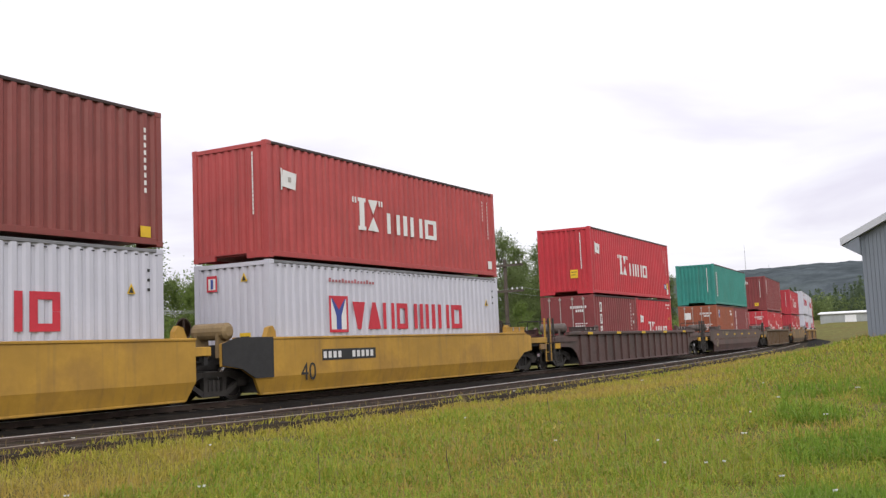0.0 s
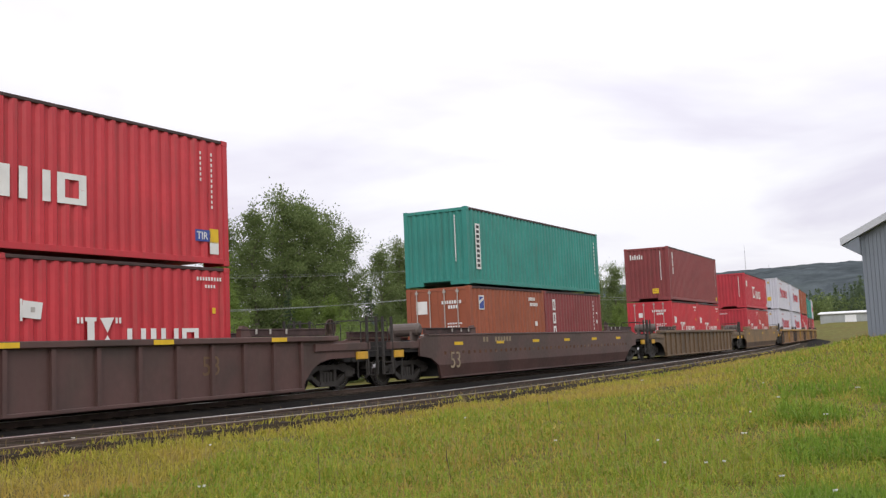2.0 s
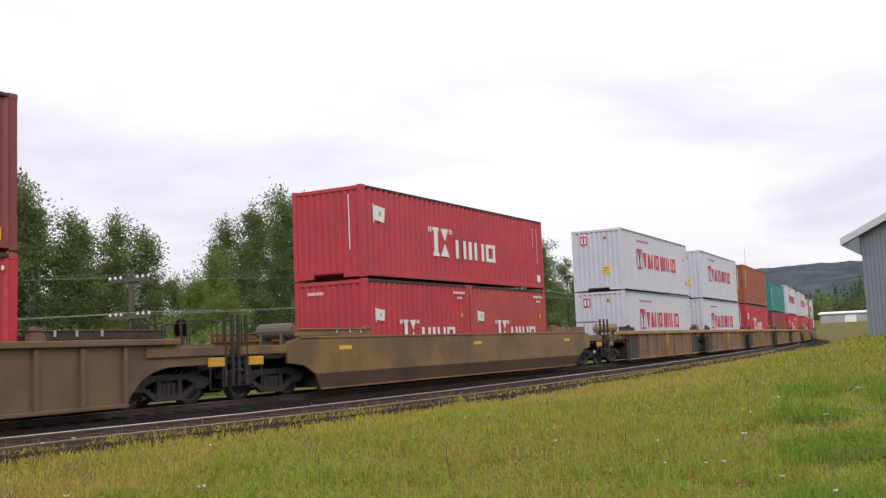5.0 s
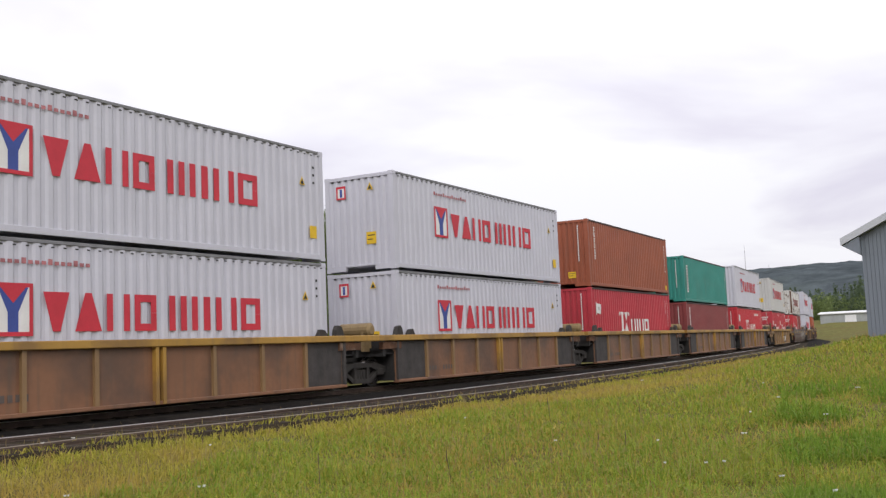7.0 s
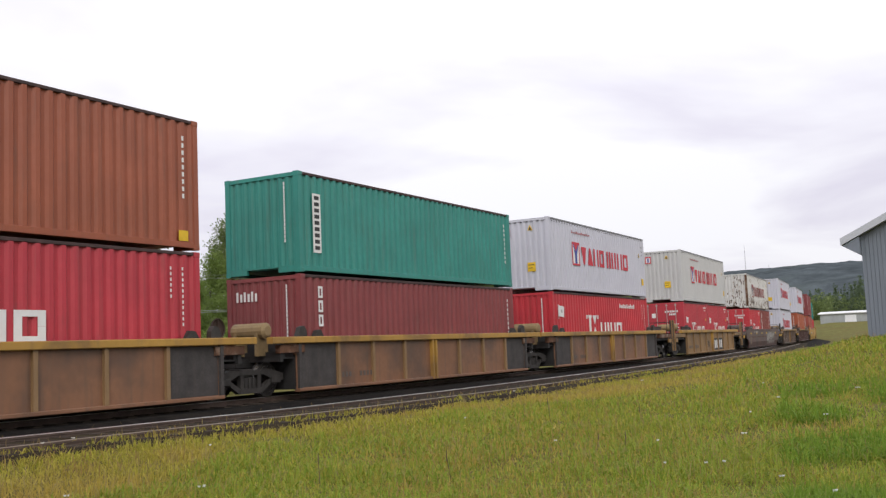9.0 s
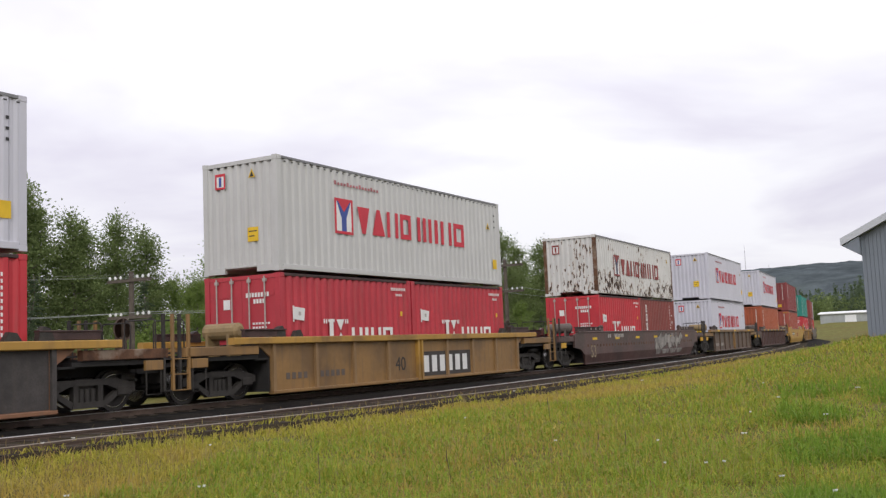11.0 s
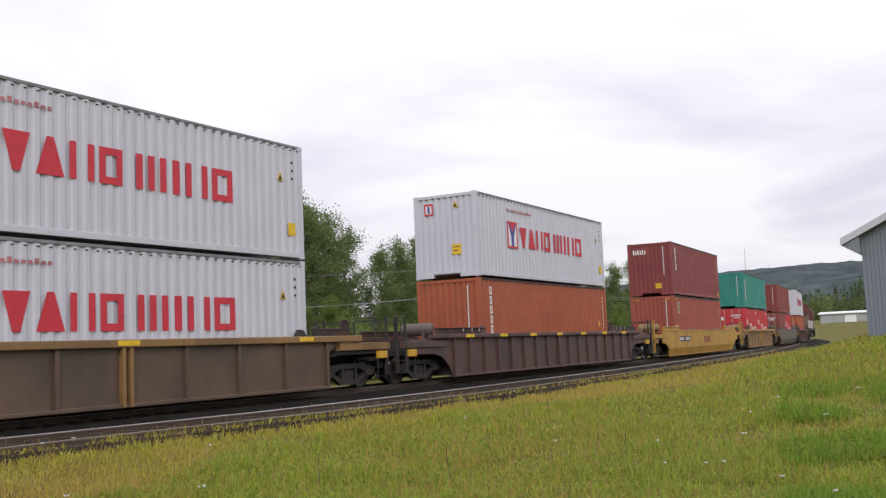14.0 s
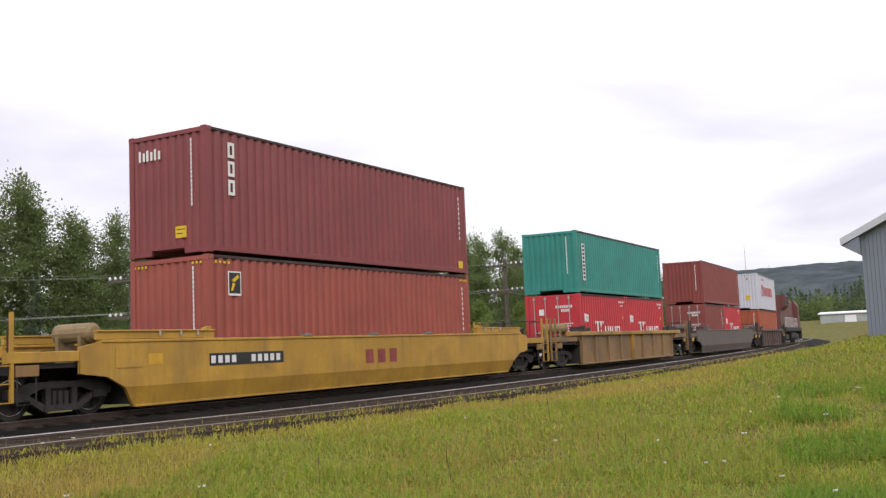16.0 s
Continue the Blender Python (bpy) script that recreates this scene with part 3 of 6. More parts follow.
def plant_trees():
    rnd = random.Random(11)
    kinds = [make_tree(1, 11.0, 2.1, LEAF, "birch", "tall leafy birch with an uneven green crown"),
             make_tree(2, 10.0, 1.7, LEAF, "birch", "slender leafy birch with a pointed green crown"),
             make_tree(3, 11.5, 2.6, LEAF, "birch", "broad leafy poplar with a ragged green crown"),
             make_tree(4, 10.0, 1.9, LEAF_DARK, "spruce", "dark green conical spruce"),
             make_tree(5, 9.0, 1.9, LEAF_LIGHT, "birch", "young light-green birch with open crown")]
    tall = [11.0, 10.0, 11.5, 10.0, 9.0]
    used = set()

    def put(k, x, y, h):
        z = ground_z(x, y)
        s = (h - z) / tall[k]
        m = Matrix.Translation((x, y, z)) @ Matrix.Rotation(rnd.uniform(0, 6.28), 4, "Z")
        if k in used:
            t = copy_thing(kinds[k], m)
        else:
            used.add(k)
            t = kinds[k]
            t.matrix_basis = m
        t.scale = (s * rnd.uniform(0.9, 1.1), s * rnd.uniform(0.9, 1.1), s)
    # the outline of the wood: place along the line and height of each top
    tops = ((31.5, 10.4, 0), (33.4, 10.6, 1), (35.4, 11.9, 1), (36.6, 10.6, 0), (38.3, 10.0, 1), (39.8, 9.4, 0), (42.1, 10.3, 1), (44.3, 9.6, 1), (47.0, 6.6, 4), (49.5, 8.4, 4), (51.5, 10.9, 1), (54.0, 12.4, 0),
            (57.0, 13.7, 1), (58.8, 13.0, 2), (60.8, 13.8, 0), (63.3, 12.6, 1), (66.3, 11.8, 2), (70.0, 10.4, 0), (74.0, 11.3, 1), (77.5, 12.4, 0), (81.2, 13.9, 2), (85.0, 13.0, 0), (89.0, 12.8, 1), (93.0, 13.8, 2),
            (98.0, 13.0, 0), (104.6, 13.6, 1), (111.0, 11.8, 2), (119.0, 12.0, 0), (127.0, 12.0, 1), (134.0, 12.9, 2), (143.0, 12.0, 0), (153.0, 12.0, 1))
    for y, h, k in tops:
        put(k, -45 + rnd.uniform(-0.5, 0.5), y, h)
    for i in range(44):
        y = 26 + i * 3.0 + rnd.uniform(-0.8, 0.8)
        lim = float(np.interp(y, [t[0] for t in tops], [t[1] for t in tops]))
        put(rnd.choice((0, 1, 2, 3, 4)), -48.5 - rnd.uniform(0, 5), y * 1.08, lim * rnd.uniform(0.70, 0.92))
    for i in range(40):
        y = 22 + i * 3.0 + rnd.uniform(-1, 1)
        put(rnd.choice((3, 3, 4, 0, 1)), -41 + rnd.uniform(-1.5, 1.5), y * 0.93, rnd.uniform(3.6, 6.6))
    shrubs = [make_tree(21, 3.2, 1.7, LEAF_LIGHT, "shrub", "bushy light-green willow shrub"), make_tree(22, 2.6, 1.6, LEAF, "shrub", "dense green alder shrub")]
    for b in shrubs:
        b.name = "shrub"
        tagged(b, "", "shrub", "shrubs beyond the line")
    for i in range(70):
        y = 18 + i * 1.9 + rnd.uniform(-0.8, 0.8)
        x = -36.5 + rnd.uniform(-3.5, 3.0)
        b = shrubs[i % 2] if i < 2 else copy_thing(shrubs[rnd.randint(0, 1)], Matrix())
        s = rnd.uniform(0.7, 1.25)
        b.matrix_basis = Matrix.Translation((x, y, ground_z(x, y))) @ Matrix.Rotation(rnd.uniform(0, 6.28), 4, "Z") @ Matrix.Diagonal((s, s, s, 1))


# ---------------------------------------------------------------- grass
def blades(name, n, near, far, bearing, tall, wide, mat, label, seed, lean=0.35, edge=0.0, keep=None, power=1.0):
    """Bent grass blades, thicker on the ground near the eye; bearing in degrees from the line, r from near to far."""
    r = np.random.RandomState(seed)
    u = r.rand(n)
    rad = near * (far / near) ** (u ** power)
    a = np.radians(r.uniform(bearing[0], bearing[1], n))
    x, y = rad * np.sin(a), rad * np.cos(a)
    clump = np.array([noise.noise(Vector((px * 0.9, py * 0.9, 5))) for px, py in zip(x, y)])
    off = x - np.interp(y, LINE_Y, LINE_X)
    side = np.array([siding_off(q) for q in y])
    ok = off > side + edge + r.normal(0, 0.25, n) + 0.5 * np.abs(r.normal(0, 0.3, n))
    ok &= r.rand(n) < 0.75 + 0.6 * clump
    if keep is not None:
        ok &= keep(x, y)
    x, y, rad, clump = x[ok], y[ok], rad[ok], clump[ok]
    n = len(x)
    z = np.array([ground_z(px, py) for px, py in zip(x, y)]) - 0.03
    rel = x - np.interp(y, LINE_Y, LINE_X) - np.array([siding_off(q) for q in y])
    z = np.where((rel < 1.25) & (y < 90), np.maximum(z, -0.16), z)
    h = r.uniform(*tall, n) * (1 + 0.5 * clump)
    w = wide * (0.7 + 0.6 * r.rand(n)) * (0.5 + rad / 11)
    t = r.uniform(0, 2 * math.pi, n)
    dx, dy = np.cos(t), np.sin(t)
    tl = r.uniform(0, 2 * math.pi, n)
    bend = np.abs(r.normal(0, lean, n)) * h
    bx, by = np.cos(tl) * bend, np.sin(tl) * bend
    v = np.stack([np.stack([x - dx * w, y - dy * w, z], 1), np.stack([x + dx * w, y + dy * w, z], 1),
                  np.stack([x + dx * w * 0.8 + bx * 0.35, y + dy * w * 0.8 + by * 0.35, z + h * 0.6], 1), np.stack([x - dx * w * 0.8 + bx * 0.35, y - dy * w * 0.8 + by * 0.35, z + h * 0.6], 1),
                  np.stack([x + bx, y + by, z + h * (1 - 0.50 * np.minimum(1, bend / h))], 1)], 1).reshape(-1, 3)
    k = 5 * np.arange(n)
    me = bpy.data.meshes.new(name)
    loops = np.stack([k, k + 1, k + 2, k + 3, k + 3, k + 2, k + 4], 1).reshape(-1)
    starts = np.stack([7 * np.arange(n), 7 * np.arange(n) + 4], 1).reshape(-1)
    me.vertices.add(5 * n)
    me.vertices.foreach_set("co", v.reshape(-1))
    me.loops.add(7 * n)
    me.loops.foreach_set("vertex_index", loops)
    me.polygons.add(2 * n)
    me.polygons.foreach_set("loop_start", starts)
    me.update(calc_edges=True)
    me.materials.append(mat)
    tagged(new(name, me), label, "grass", "", "stuff")


def build_grass():
    view = (-58, 0)
    blades("meadow_grass", 300000, 4.2, 70, view, (0.07, 0.19), 0.0040, GRASS, "dense green and yellow meadow grass", 1, 1.25, power=0.8, edge=0.95,
           keep=lambda x, y: np.random.RandomState(9).rand(len(x)) > 0.45 * np.clip((x + 7.5) / 6, 0, 1))
    blades("green_grass", 170000, 4.2, 60, view, (0.09, 0.23), 0.0050, GRASS_GREEN, "patches of fresh green grass", 2, 1.3, power=0.85, edge=1.6,
           keep=lambda x, y: np.array([noise.noise(Vector((a * 0.22, b * 0.22, 9))) + 0.80 * smooth(a, -10, -3.5) - 0.30 > 0.0 for a, b in zip(x, y)]))
    blades("rank_grass", 22000, 5.5, 19, (-11, -2), (0.12, 0.34), 0.0046, GRASS_RANK, "tall dark green clumps of rank grass", 6, 1.1, power=0.9, edge=2.0,
           keep=lambda x, y: np.array([noise.noise(Vector((a * 0.55, b * 0.55, 2))) > 0.02 for a, b in zip(x, y)]))
    blades("seed_stalks", 30000, 4.2, 75, view, (0.14, 0.30), 0.0024, STRAW, "dry straw-coloured seed stalks in the meadow", 3, 0.9, power=0.8, edge=1.0)
    blades("track_weeds", 6000, 9, 60, (-60, -8), (0.05, 0.17), 0.0026, STRAW, "sparse yellowed weeds between the siding rails", 4, 0.5, edge=-1.5)
    # white yarrow heads
    g = Geo()
    rnd = random.Random(8)
    for i in range(34):
        a, r = radians(rnd.uniform(-54, -3)), 7.0 * 3 ** rnd.random()
        x, y = r * math.sin(a), r * math.cos(a)
        if x - float(np.interp(y, LINE_Y, LINE_X)) < siding_off(y) + 1.6:
            continue
        z, h, s = ground_z(x, y), rnd.uniform(0.20, 0.32), rnd.uniform(0.008, 0.019)
        for q in range(3):
            ox, oy = rnd.gauss(0, s), rnd.gauss(0, s)
            g.tube((x + ox, y + oy, z + h - 0.008), (x + ox, y + oy, z + h + 0.006), s * 0.5, s * 0.9, 6)
    tagged(new("white_flowers", g.mesh("white_flowers", M["glass_white"])), "scattered white yarrow flowers in the grass", "flowers", "", "stuff")
    g = Geo()
    for i in range(14):
        a, r = radians(rnd.uniform(-54, -3)), 6.5 * 4 ** rnd.random()
        x, y = r * math.sin(a), r * math.cos(a)
        if x - float(np.interp(y, LINE_Y, LINE_X)) < siding_off(y) + 1.6:
            continue
        z, h = ground_z(x, y), rnd.uniform(0.20, 0.34)
        tip = (x + rnd.gauss(0, 0.05), y + rnd.gauss(0, 0.05), z + h)
        g.tube((x, y, z), tip, 0.004, 0.003, 4).tube((tip[0], tip[1], tip[2] - 0.06), (tip[0], tip[1], tip[2] + 0.05), 0.007, 0.003, 5)
    tagged(new("dock_stalks", g.mesh("dock_stalks", M["rail_rust"])), "dark brown dock seed stalks standing in the grass", "weeds", "", "stuff")


# ---------------------------------------------------------------- buildings and poles
def build_shed():
    """The near shed: its gable stands across the meadow, of upright blue-grey boards."""
    sh = tagged(empty("shed", Matrix.Translation((-3.56, 32.0, 0))), "blue-grey boarded shed with pale eaves", "shed")
    w, d, base, slope = 8.4, 9.0, 0.3, 0.504
    tip, low = -0.51, 3.53

    def under(x):
        return low + (min(x, w - x) - tip) * slope
    for y0 in (0.03, d - 0.15):
        piece("gable_wall", Geo().prism([(0.03, base), (w - 0.03, base), (w - 0.03, under(0.03) - 0.02), (w / 2, under(w / 2) - 0.03), (0.03, under(0.03) - 0.02)], y0, y0 + 0.12).mesh("gable_wall", M["siding_wall"]), sh)
    for x in (0.0, w - 0.12):
        piece("side_wall", Geo().box(x, x + 0.12, 0.16, d - 0.16, base, under(0)).mesh("side_wall", M["siding_wall"]), sh)
    n = 76
    for i in range(n):
        x0, x1 = w * i / n + 0.004, w * (i + 1) / n - 0.004
        piece("board", Geo().prism([(x0, base), (x1, base), (x1, under(x1) - 0.02), (x0, under(x0) - 0.02)], -0.004 if i % 2 else 0.008, 0.032).mesh("board", M["siding_wall"]), sh)
    t = 0.17
    for sx in (1, -1):
        def fx(x):
            return x if sx > 0 else w - x
        piece("roof_slope", Geo().prism([(fx(tip), low), (fx(w / 2), under(w / 2)), (fx(w / 2), under(w / 2) + t), (fx(tip), low + t)], -0.30, d + 0.3).mesh("roof_slope", M["roof"]), sh)
        piece("fascia_board", Geo().prism([(fx(tip - 0.02), low - 0.01), (fx(w / 2), under(w / 2) - 0.01), (fx(w / 2), under(w / 2) + t + 0.03), (fx(tip - 0.02), low + t + 0.03)], -0.345, -0.302).mesh("fascia_board", M["fascia"]), sh, None, "pale grey fascia board")
        piece("eave_return", Geo().prism([(fx(tip + 0.02), low - 0.02), (fx(-0.005), under(-0.005) - 0.02), (fx(-0.005), 3.22)], -0.28, d).mesh("eave_return", M["siding_wall"]), sh, None, "boxed blue-grey eave")


def build_barn():
    """The long low building beyond the bend."""
    b = tagged(empty("barn", Matrix.Translation((-39.8, 262.0, 0))), "long low grey metal building with white roof", "barn")
    z = 2.9
    piece("wall", Geo().box(0, 24, 0, 9, z - 1.0, z + 2.6).mesh("wall", M["far_wall"]), b)
    piece("roof", Geo().prism_x([(-0.5, z + 2.4), (9.5, z + 2.4), (9.5, z + 2.6), (4.5, z + 3.05), (-0.5, z + 2.6)], -0.5, 24.5).mesh("roof", M["white_roof"]), b, None, "white sheet roof")
    piece("door", Geo().box(5.7, 8.3, -0.06, -0.01, z - 0.5, z + 2.0).mesh("door", M["white_roof"]), b, None, "white sliding door")
    rib = Geo().box(-0.05, 0.05, -0.05, 0.0, z - 0.5, z + 2.4).mesh("wall_rib", M["far_wall"])
    for i in range(16):
        piece("wall_rib", rib, b, Matrix.Translation((0.8 + 1.5 * i, 0, 0)))


def telegraph():
    spots = ((-36.0, 4.0, 3.9), (-30.0, 28.7, 4.16), (-24.3, 51.0, 5.45), (-24.5, 80.0, 5.6))
    arms = []
    for x, y, z in spots:
        p = tagged(empty("telegraph_pole", Matrix.Translation((x, y, 0))), "old wooden telegraph pole with two cross arms", "pole", "telegraph poles along the line")
        piece("pole", Geo().tube((0, 0, ground_z(x, y) - 0.2), (0, 0, z + 0.35), 0.13, 0.10, 10).mesh("pole", M["wood_pole"]), p)
        ends = []
        for k, dz in enumerate((0.0, -1.45)):
            arm = piece("cross_arm", shared("cross_arm", lambda: Geo().box(-1.15, 1.15, -0.05, 0.05, -0.06, 0.06, 0.01).mesh("cross_arm", M["wood_pole"])), p, Matrix.Translation((0, -0.12, z + dz)) @ Matrix.Rotation(radians(0), 4, "Z"))
            for i in range(8):
                ox = -1.05 + 0.3 * i
                if i in (3, 4):
                    continue
                piece("insulator", shared("insulator", lambda: Geo().tube((0, 0, 0.05), (0, 0, 0.10), 0.02, None, 6).tube((0, 0, 0.09), (0, 0, 0.16), 0.05, 0.055, 8).tube((0, 0, 0.16), (0, 0, 0.21), 0.04, 0.02, 8).mesh("insulator", M["glass_white"])), arm, Matrix.Translation((ox, 0, 0)))
                ends.append(Vector((x + ox, y - 0.12, z + dz + 0.17)))
        arms.append(ends)
    for a, b in zip(arms[:-1], arms[1:]):
        for i in (0, 2, 5, 6, 11):
            g = Geo()
            rad = 0.003 if i < 6 else 0.009
            for k in range(13):
                f = k / 12
                p = a[i].lerp(b[i], f) - Vector((0, 0, 0.28 * 4 * f * (1 - f)))
                g.v += [(p.x - rad, p.y, p.z), (p.x, p.y, p.z + rad), (p.x + rad, p.y, p.z), (p.x, p.y, p.z - rad)]
            g.f = [(4 * k + j, 4 * k + (j + 1) % 4, 4 * k + 4 + (j + 1) % 4, 4 * k + 4 + j) for k in range(12) for j in range(4)] + [(0, 1, 2, 3), (48, 49, 50, 51)]
            tagged(new("telegraph_wire", g.mesh("telegraph_wire", M["wire"])), "thin sagging telegraph wire between the poles", "wire", "telegraph wires")


GRASS_GREEN = foliage("fresh_grass_blades", (0.170, 0.265, 0.026), (0.370, 0.450, 0.068), (0.300, 0.345, 0.050), 0.5)
GRASS_RANK = foliage("rank_grass_blades", (0.115, 0.215, 0.020), (0.270, 0.390, 0.050), (0.180, 0.280, 0.034), 0.6)
build_hill()
build_far_woods()
build_masts()
plant_trees()
build_shed()
build_barn()
telegraph()
build_grass()


# ---------------------------------------------------------------- containers
RIDERS, AXLES = [], []
L40, L20, HIGH, STD = 12.192, 6.058, 2.896, 2.591
FLOOR = 0.43


def corrugated(length, z0, z1, pitch=0.290, depth=0.056):
    """A corrugated wall along y, its outer ribs at x = 0 and its valleys inside."""
    n = max(2, round(length / pitch))
    p = length / n
    pts = [(-length / 2, 0.0)]
    for i in range(n):
        y = -length / 2 + i * p
        pts += [(y + 0.17 * p, 0.0), (y + 0.36 * p, -depth), (y + 0.64 * p, -depth), (y + 0.83 * p, 0.0)]
    pts.append((length / 2, 0.0))
    g = Geo()
    m = len(pts)
    for x, y in [(x, y) for y, x in pts]:
        g.v.append((x, y, z0))
    for y, x in pts:
        g.v.append((x, y, z1))
    for y, x in pts:
        g.v.append((x - 0.004, y, z0))
    for y, x in pts:
        g.v.append((x - 0.004, y, z1))
    for i in range(m - 1):
        g.f += [(i, i + 1, m + i + 1, m + i), (2 * m + i, 3 * m + i, 3 * m + i + 1, 2 * m + i + 1)]
    return g


TURN = Matrix.Rotation(radians(180), 4, "Z")
TO_END = Matrix.Rotation(radians(-90), 4, "Z")


def container(length, height, paint_name, label, doors=False, group="shipping containers"):
    """A freight container on its base, its near side at +x and one end at -y."""
    mt, key = M[paint_name], (length, height, paint_name)
    top = tagged(empty("shipping_container"), label, "shipping container", group)
    hl, w = length / 2, 1.219

    def sh(name, build):
        worn = paint_name == "rusty_white" and name == "corner_post"
        return shared((name, *key), lambda: build().mesh(name, M["rust"] if worn else mt))

    side = sh("side_panel", lambda: corrugated(length - 0.30, 0.155, height - 0.075, depth=0.036 if paint_name in ("white", "cream", "rusty_white") else 0.056))
    piece("side_panel", side, top, Matrix.Translation((w - 0.012, 0, 0)))
    piece("side_panel", side, top, Matrix.Translation((-w + 0.012, 0, 0)) @ TURN)
    rail = sh("bottom_rail", lambda: Geo().box(-0.05, 0, -hl + 0.17, hl - 0.17, 0.036, 0.17, 0.008))
    # Top rails are darker than the walls: mid grey on white boxes, near black on others.
    edge = M["edge_pale"] if paint_name in ("white", "cream", "rusty_white") else M["edge"]
    cap = shared(("top_rail", *key), lambda: Geo().box(-0.06, 0, -hl + 0.17, hl - 0.17, height - 0.085, height - 0.010, 0.012).mesh("top_rail", edge))
    post = sh("corner_post", lambda: Geo().box(-0.155, -0.002, -0.15, -0.002, 0.115, height - 0.115))
    cast = sh("corner_casting", lambda: Geo().box(-0.162, 0.003, -0.178, 0.003, 0, 0.118, 0.012))
    for sx in (1, -1):
        piece("bottom_rail", rail, top, Matrix.Translation((sx * w, 0, 0)) @ (Matrix() if sx > 0 else TURN))
        piece("top_rail", cap, top, Matrix.Translation((sx * (w - 0.004), 0, 0)) @ (Matrix() if sx > 0 else TURN))
    for m in (Matrix.Translation((w, hl, 0)), Matrix.Translation((-w, -hl, 0)) @ TURN,
              Matrix.Translation((w, -hl + 0.152, 0)), Matrix.Translation((-w, hl - 0.152, 0)) @ TURN):
        piece("corner_post", post, top, m)
    for z in (0.0, height - 0.118):
        for m in (Matrix.Translation((w, hl, z)), Matrix.Translation((-w, -hl, z)) @ TURN,
                  Matrix.Translation((w, -hl + 0.175, z)), Matrix.Translation((-w, hl - 0.175, z)) @ TURN):
            piece("corner_casting", cast, top, m)

    def roof():
        g = Geo().box(-w + 0.05, w - 0.05, -hl + 0.1, hl - 0.1, height - 0.06, height - 0.045)
        n = int(length / 0.6)
        for i in range(n):
            y = -hl + 0.35 + i * (length - 0.7) / (n - 1)
            g.box(-w + 0.1, w - 0.1, y - 0.1, y + 0.1, height - 0.046, height - 0.032)
        return g
    piece("roof", sh("roof", roof), top)
    piece("floor", sh("floor", lambda: Geo().box(-w + 0.06, w - 0.06, -hl + 0.12, hl - 0.12, 0.12, 0.15)), top)
    wall = sh("end_wall", lambda: corrugated(2 * w - 0.3, 0.17, height - 0.11, 0.25, 0.045))
    piece("end_wall", wall, top, Matrix.Translation((0, hl - 0.02, 0)) @ Matrix.Rotation(radians(90), 4, "Z"))
    head = sh("end_header", lambda: Geo().box(-w + 0.16, w - 0.16, 0, 0.08, height - 0.12, height - 0.02, 0.01))
    sill = sh("end_sill", lambda: Geo().box(-w + 0.16, -0.52, 0, 0.08, 0.02, 0.18).box(0.52, w - 0.16, 0, 0.08, 0.02, 0.18).box(-0.53, 0.53, 0.0, 0.08, 0.145, 0.185))
    for y in (-hl + 0.004, hl - 0.084):
        piece("end_header", head, top, Matrix.Translation((0, y, 0)))
        piece("end_sill", sill, top, Matrix.Translation((0, y, 0)))
    if not doors:
        piece("end_wall", wall, top, Matrix.Translation((0, -hl + 0.02, 0)) @ TO_END)
        return top
    leaf = sh("door", lambda: Geo().box(-0.527, 0.527, 0, 0.045, 0.19, height - 0.125, 0.006)
              .box(-0.5, 0.5, -0.012, 0.0, 0.45, 0.62).box(-0.5, 0.5, -0.012, 0.0, height * 0.5 - 0.08, height * 0.5 + 0.08).box(-0.5, 0.5, -0.012, 0.0, height - 0.55, height - 0.4))
    rod = shared(("lock_rod", height), lambda: Geo().tube((0, 0, 0.1), (0, 0, height - 0.06), 0.019).box(-0.05, 0.05, -0.02, 0.03, 0.12, 0.2)
                 .box(-0.05, 0.05, -0.02, 0.03, height - 0.2, height - 0.12).box(-0.02, 0.32, -0.035, -0.015, 1.0, 1.05).mesh("lock_rod", M["grey_paint"]))
    for x in (-0.531, 0.531):
        d = piece("door", leaf, top, Matrix.Translation((x, -hl + 0.02, 0)))
        for q in (-0.27, 0.23):
            piece("lock_rod", rod, d, Matrix.Translation((q, -0.045, 0)), "galvanised locking rod")
    def dashes():
        g = Geo()
        for z, x0, n in ((2.02, 0.10, 8), (1.86, 0.34, 4), (1.34, 0.30, 6), (1.24, 0.30, 5), (1.14, 0.30, 6), (1.04, 0.30, 4)):
            tall = 0.11 if z > 1.5 else 0.05
            for k in range(n):
                g.box(x0 + k * 0.095, x0 + 0.065 + k * 0.095, -0.030, -0.026, z, z + tall)
        return g.mesh("marking_block", M["w_paint"])
    marks = shared(("marking_block",), dashes)
    tagged(piece("marking_block", marks, top, Matrix.Translation((0.05, -hl + 0.02, 0)), "small white marking bars"), kind="stuff")
    return top


def side_mark(top, name, mat, boxes, label="", x=1.216):
    """Flat painted shapes on the side at +x: (y0, y1, z0, z1), y from the end at -y."""
    if len(boxes) <= 8:
        for k, (y0, y1, z0, z1) in enumerate(boxes):
            piece(name.replace("bars", "bar"), Geo().box(x, x + 0.005, y0, y1, z0, z1).mesh(name, mat), top, None, label)
        return
    g = Geo()
    for y0, y1, z0, z1 in boxes:
        g.box(x, x + 0.005, y0, y1, z0, z1)
    name = name.replace("name_bars", "lettering_block")
    tagged(piece(name, g.mesh(name, mat), top, None, label), kind="stuff")


def side_poly(top, name, mat, polys, label="", x=1.216, th=0.005):
    g = Geo()
    for prof in polys:
        g.prism_x(prof, x, x + th)
    return piece(name, g.mesh(name, mat), top, None, label)


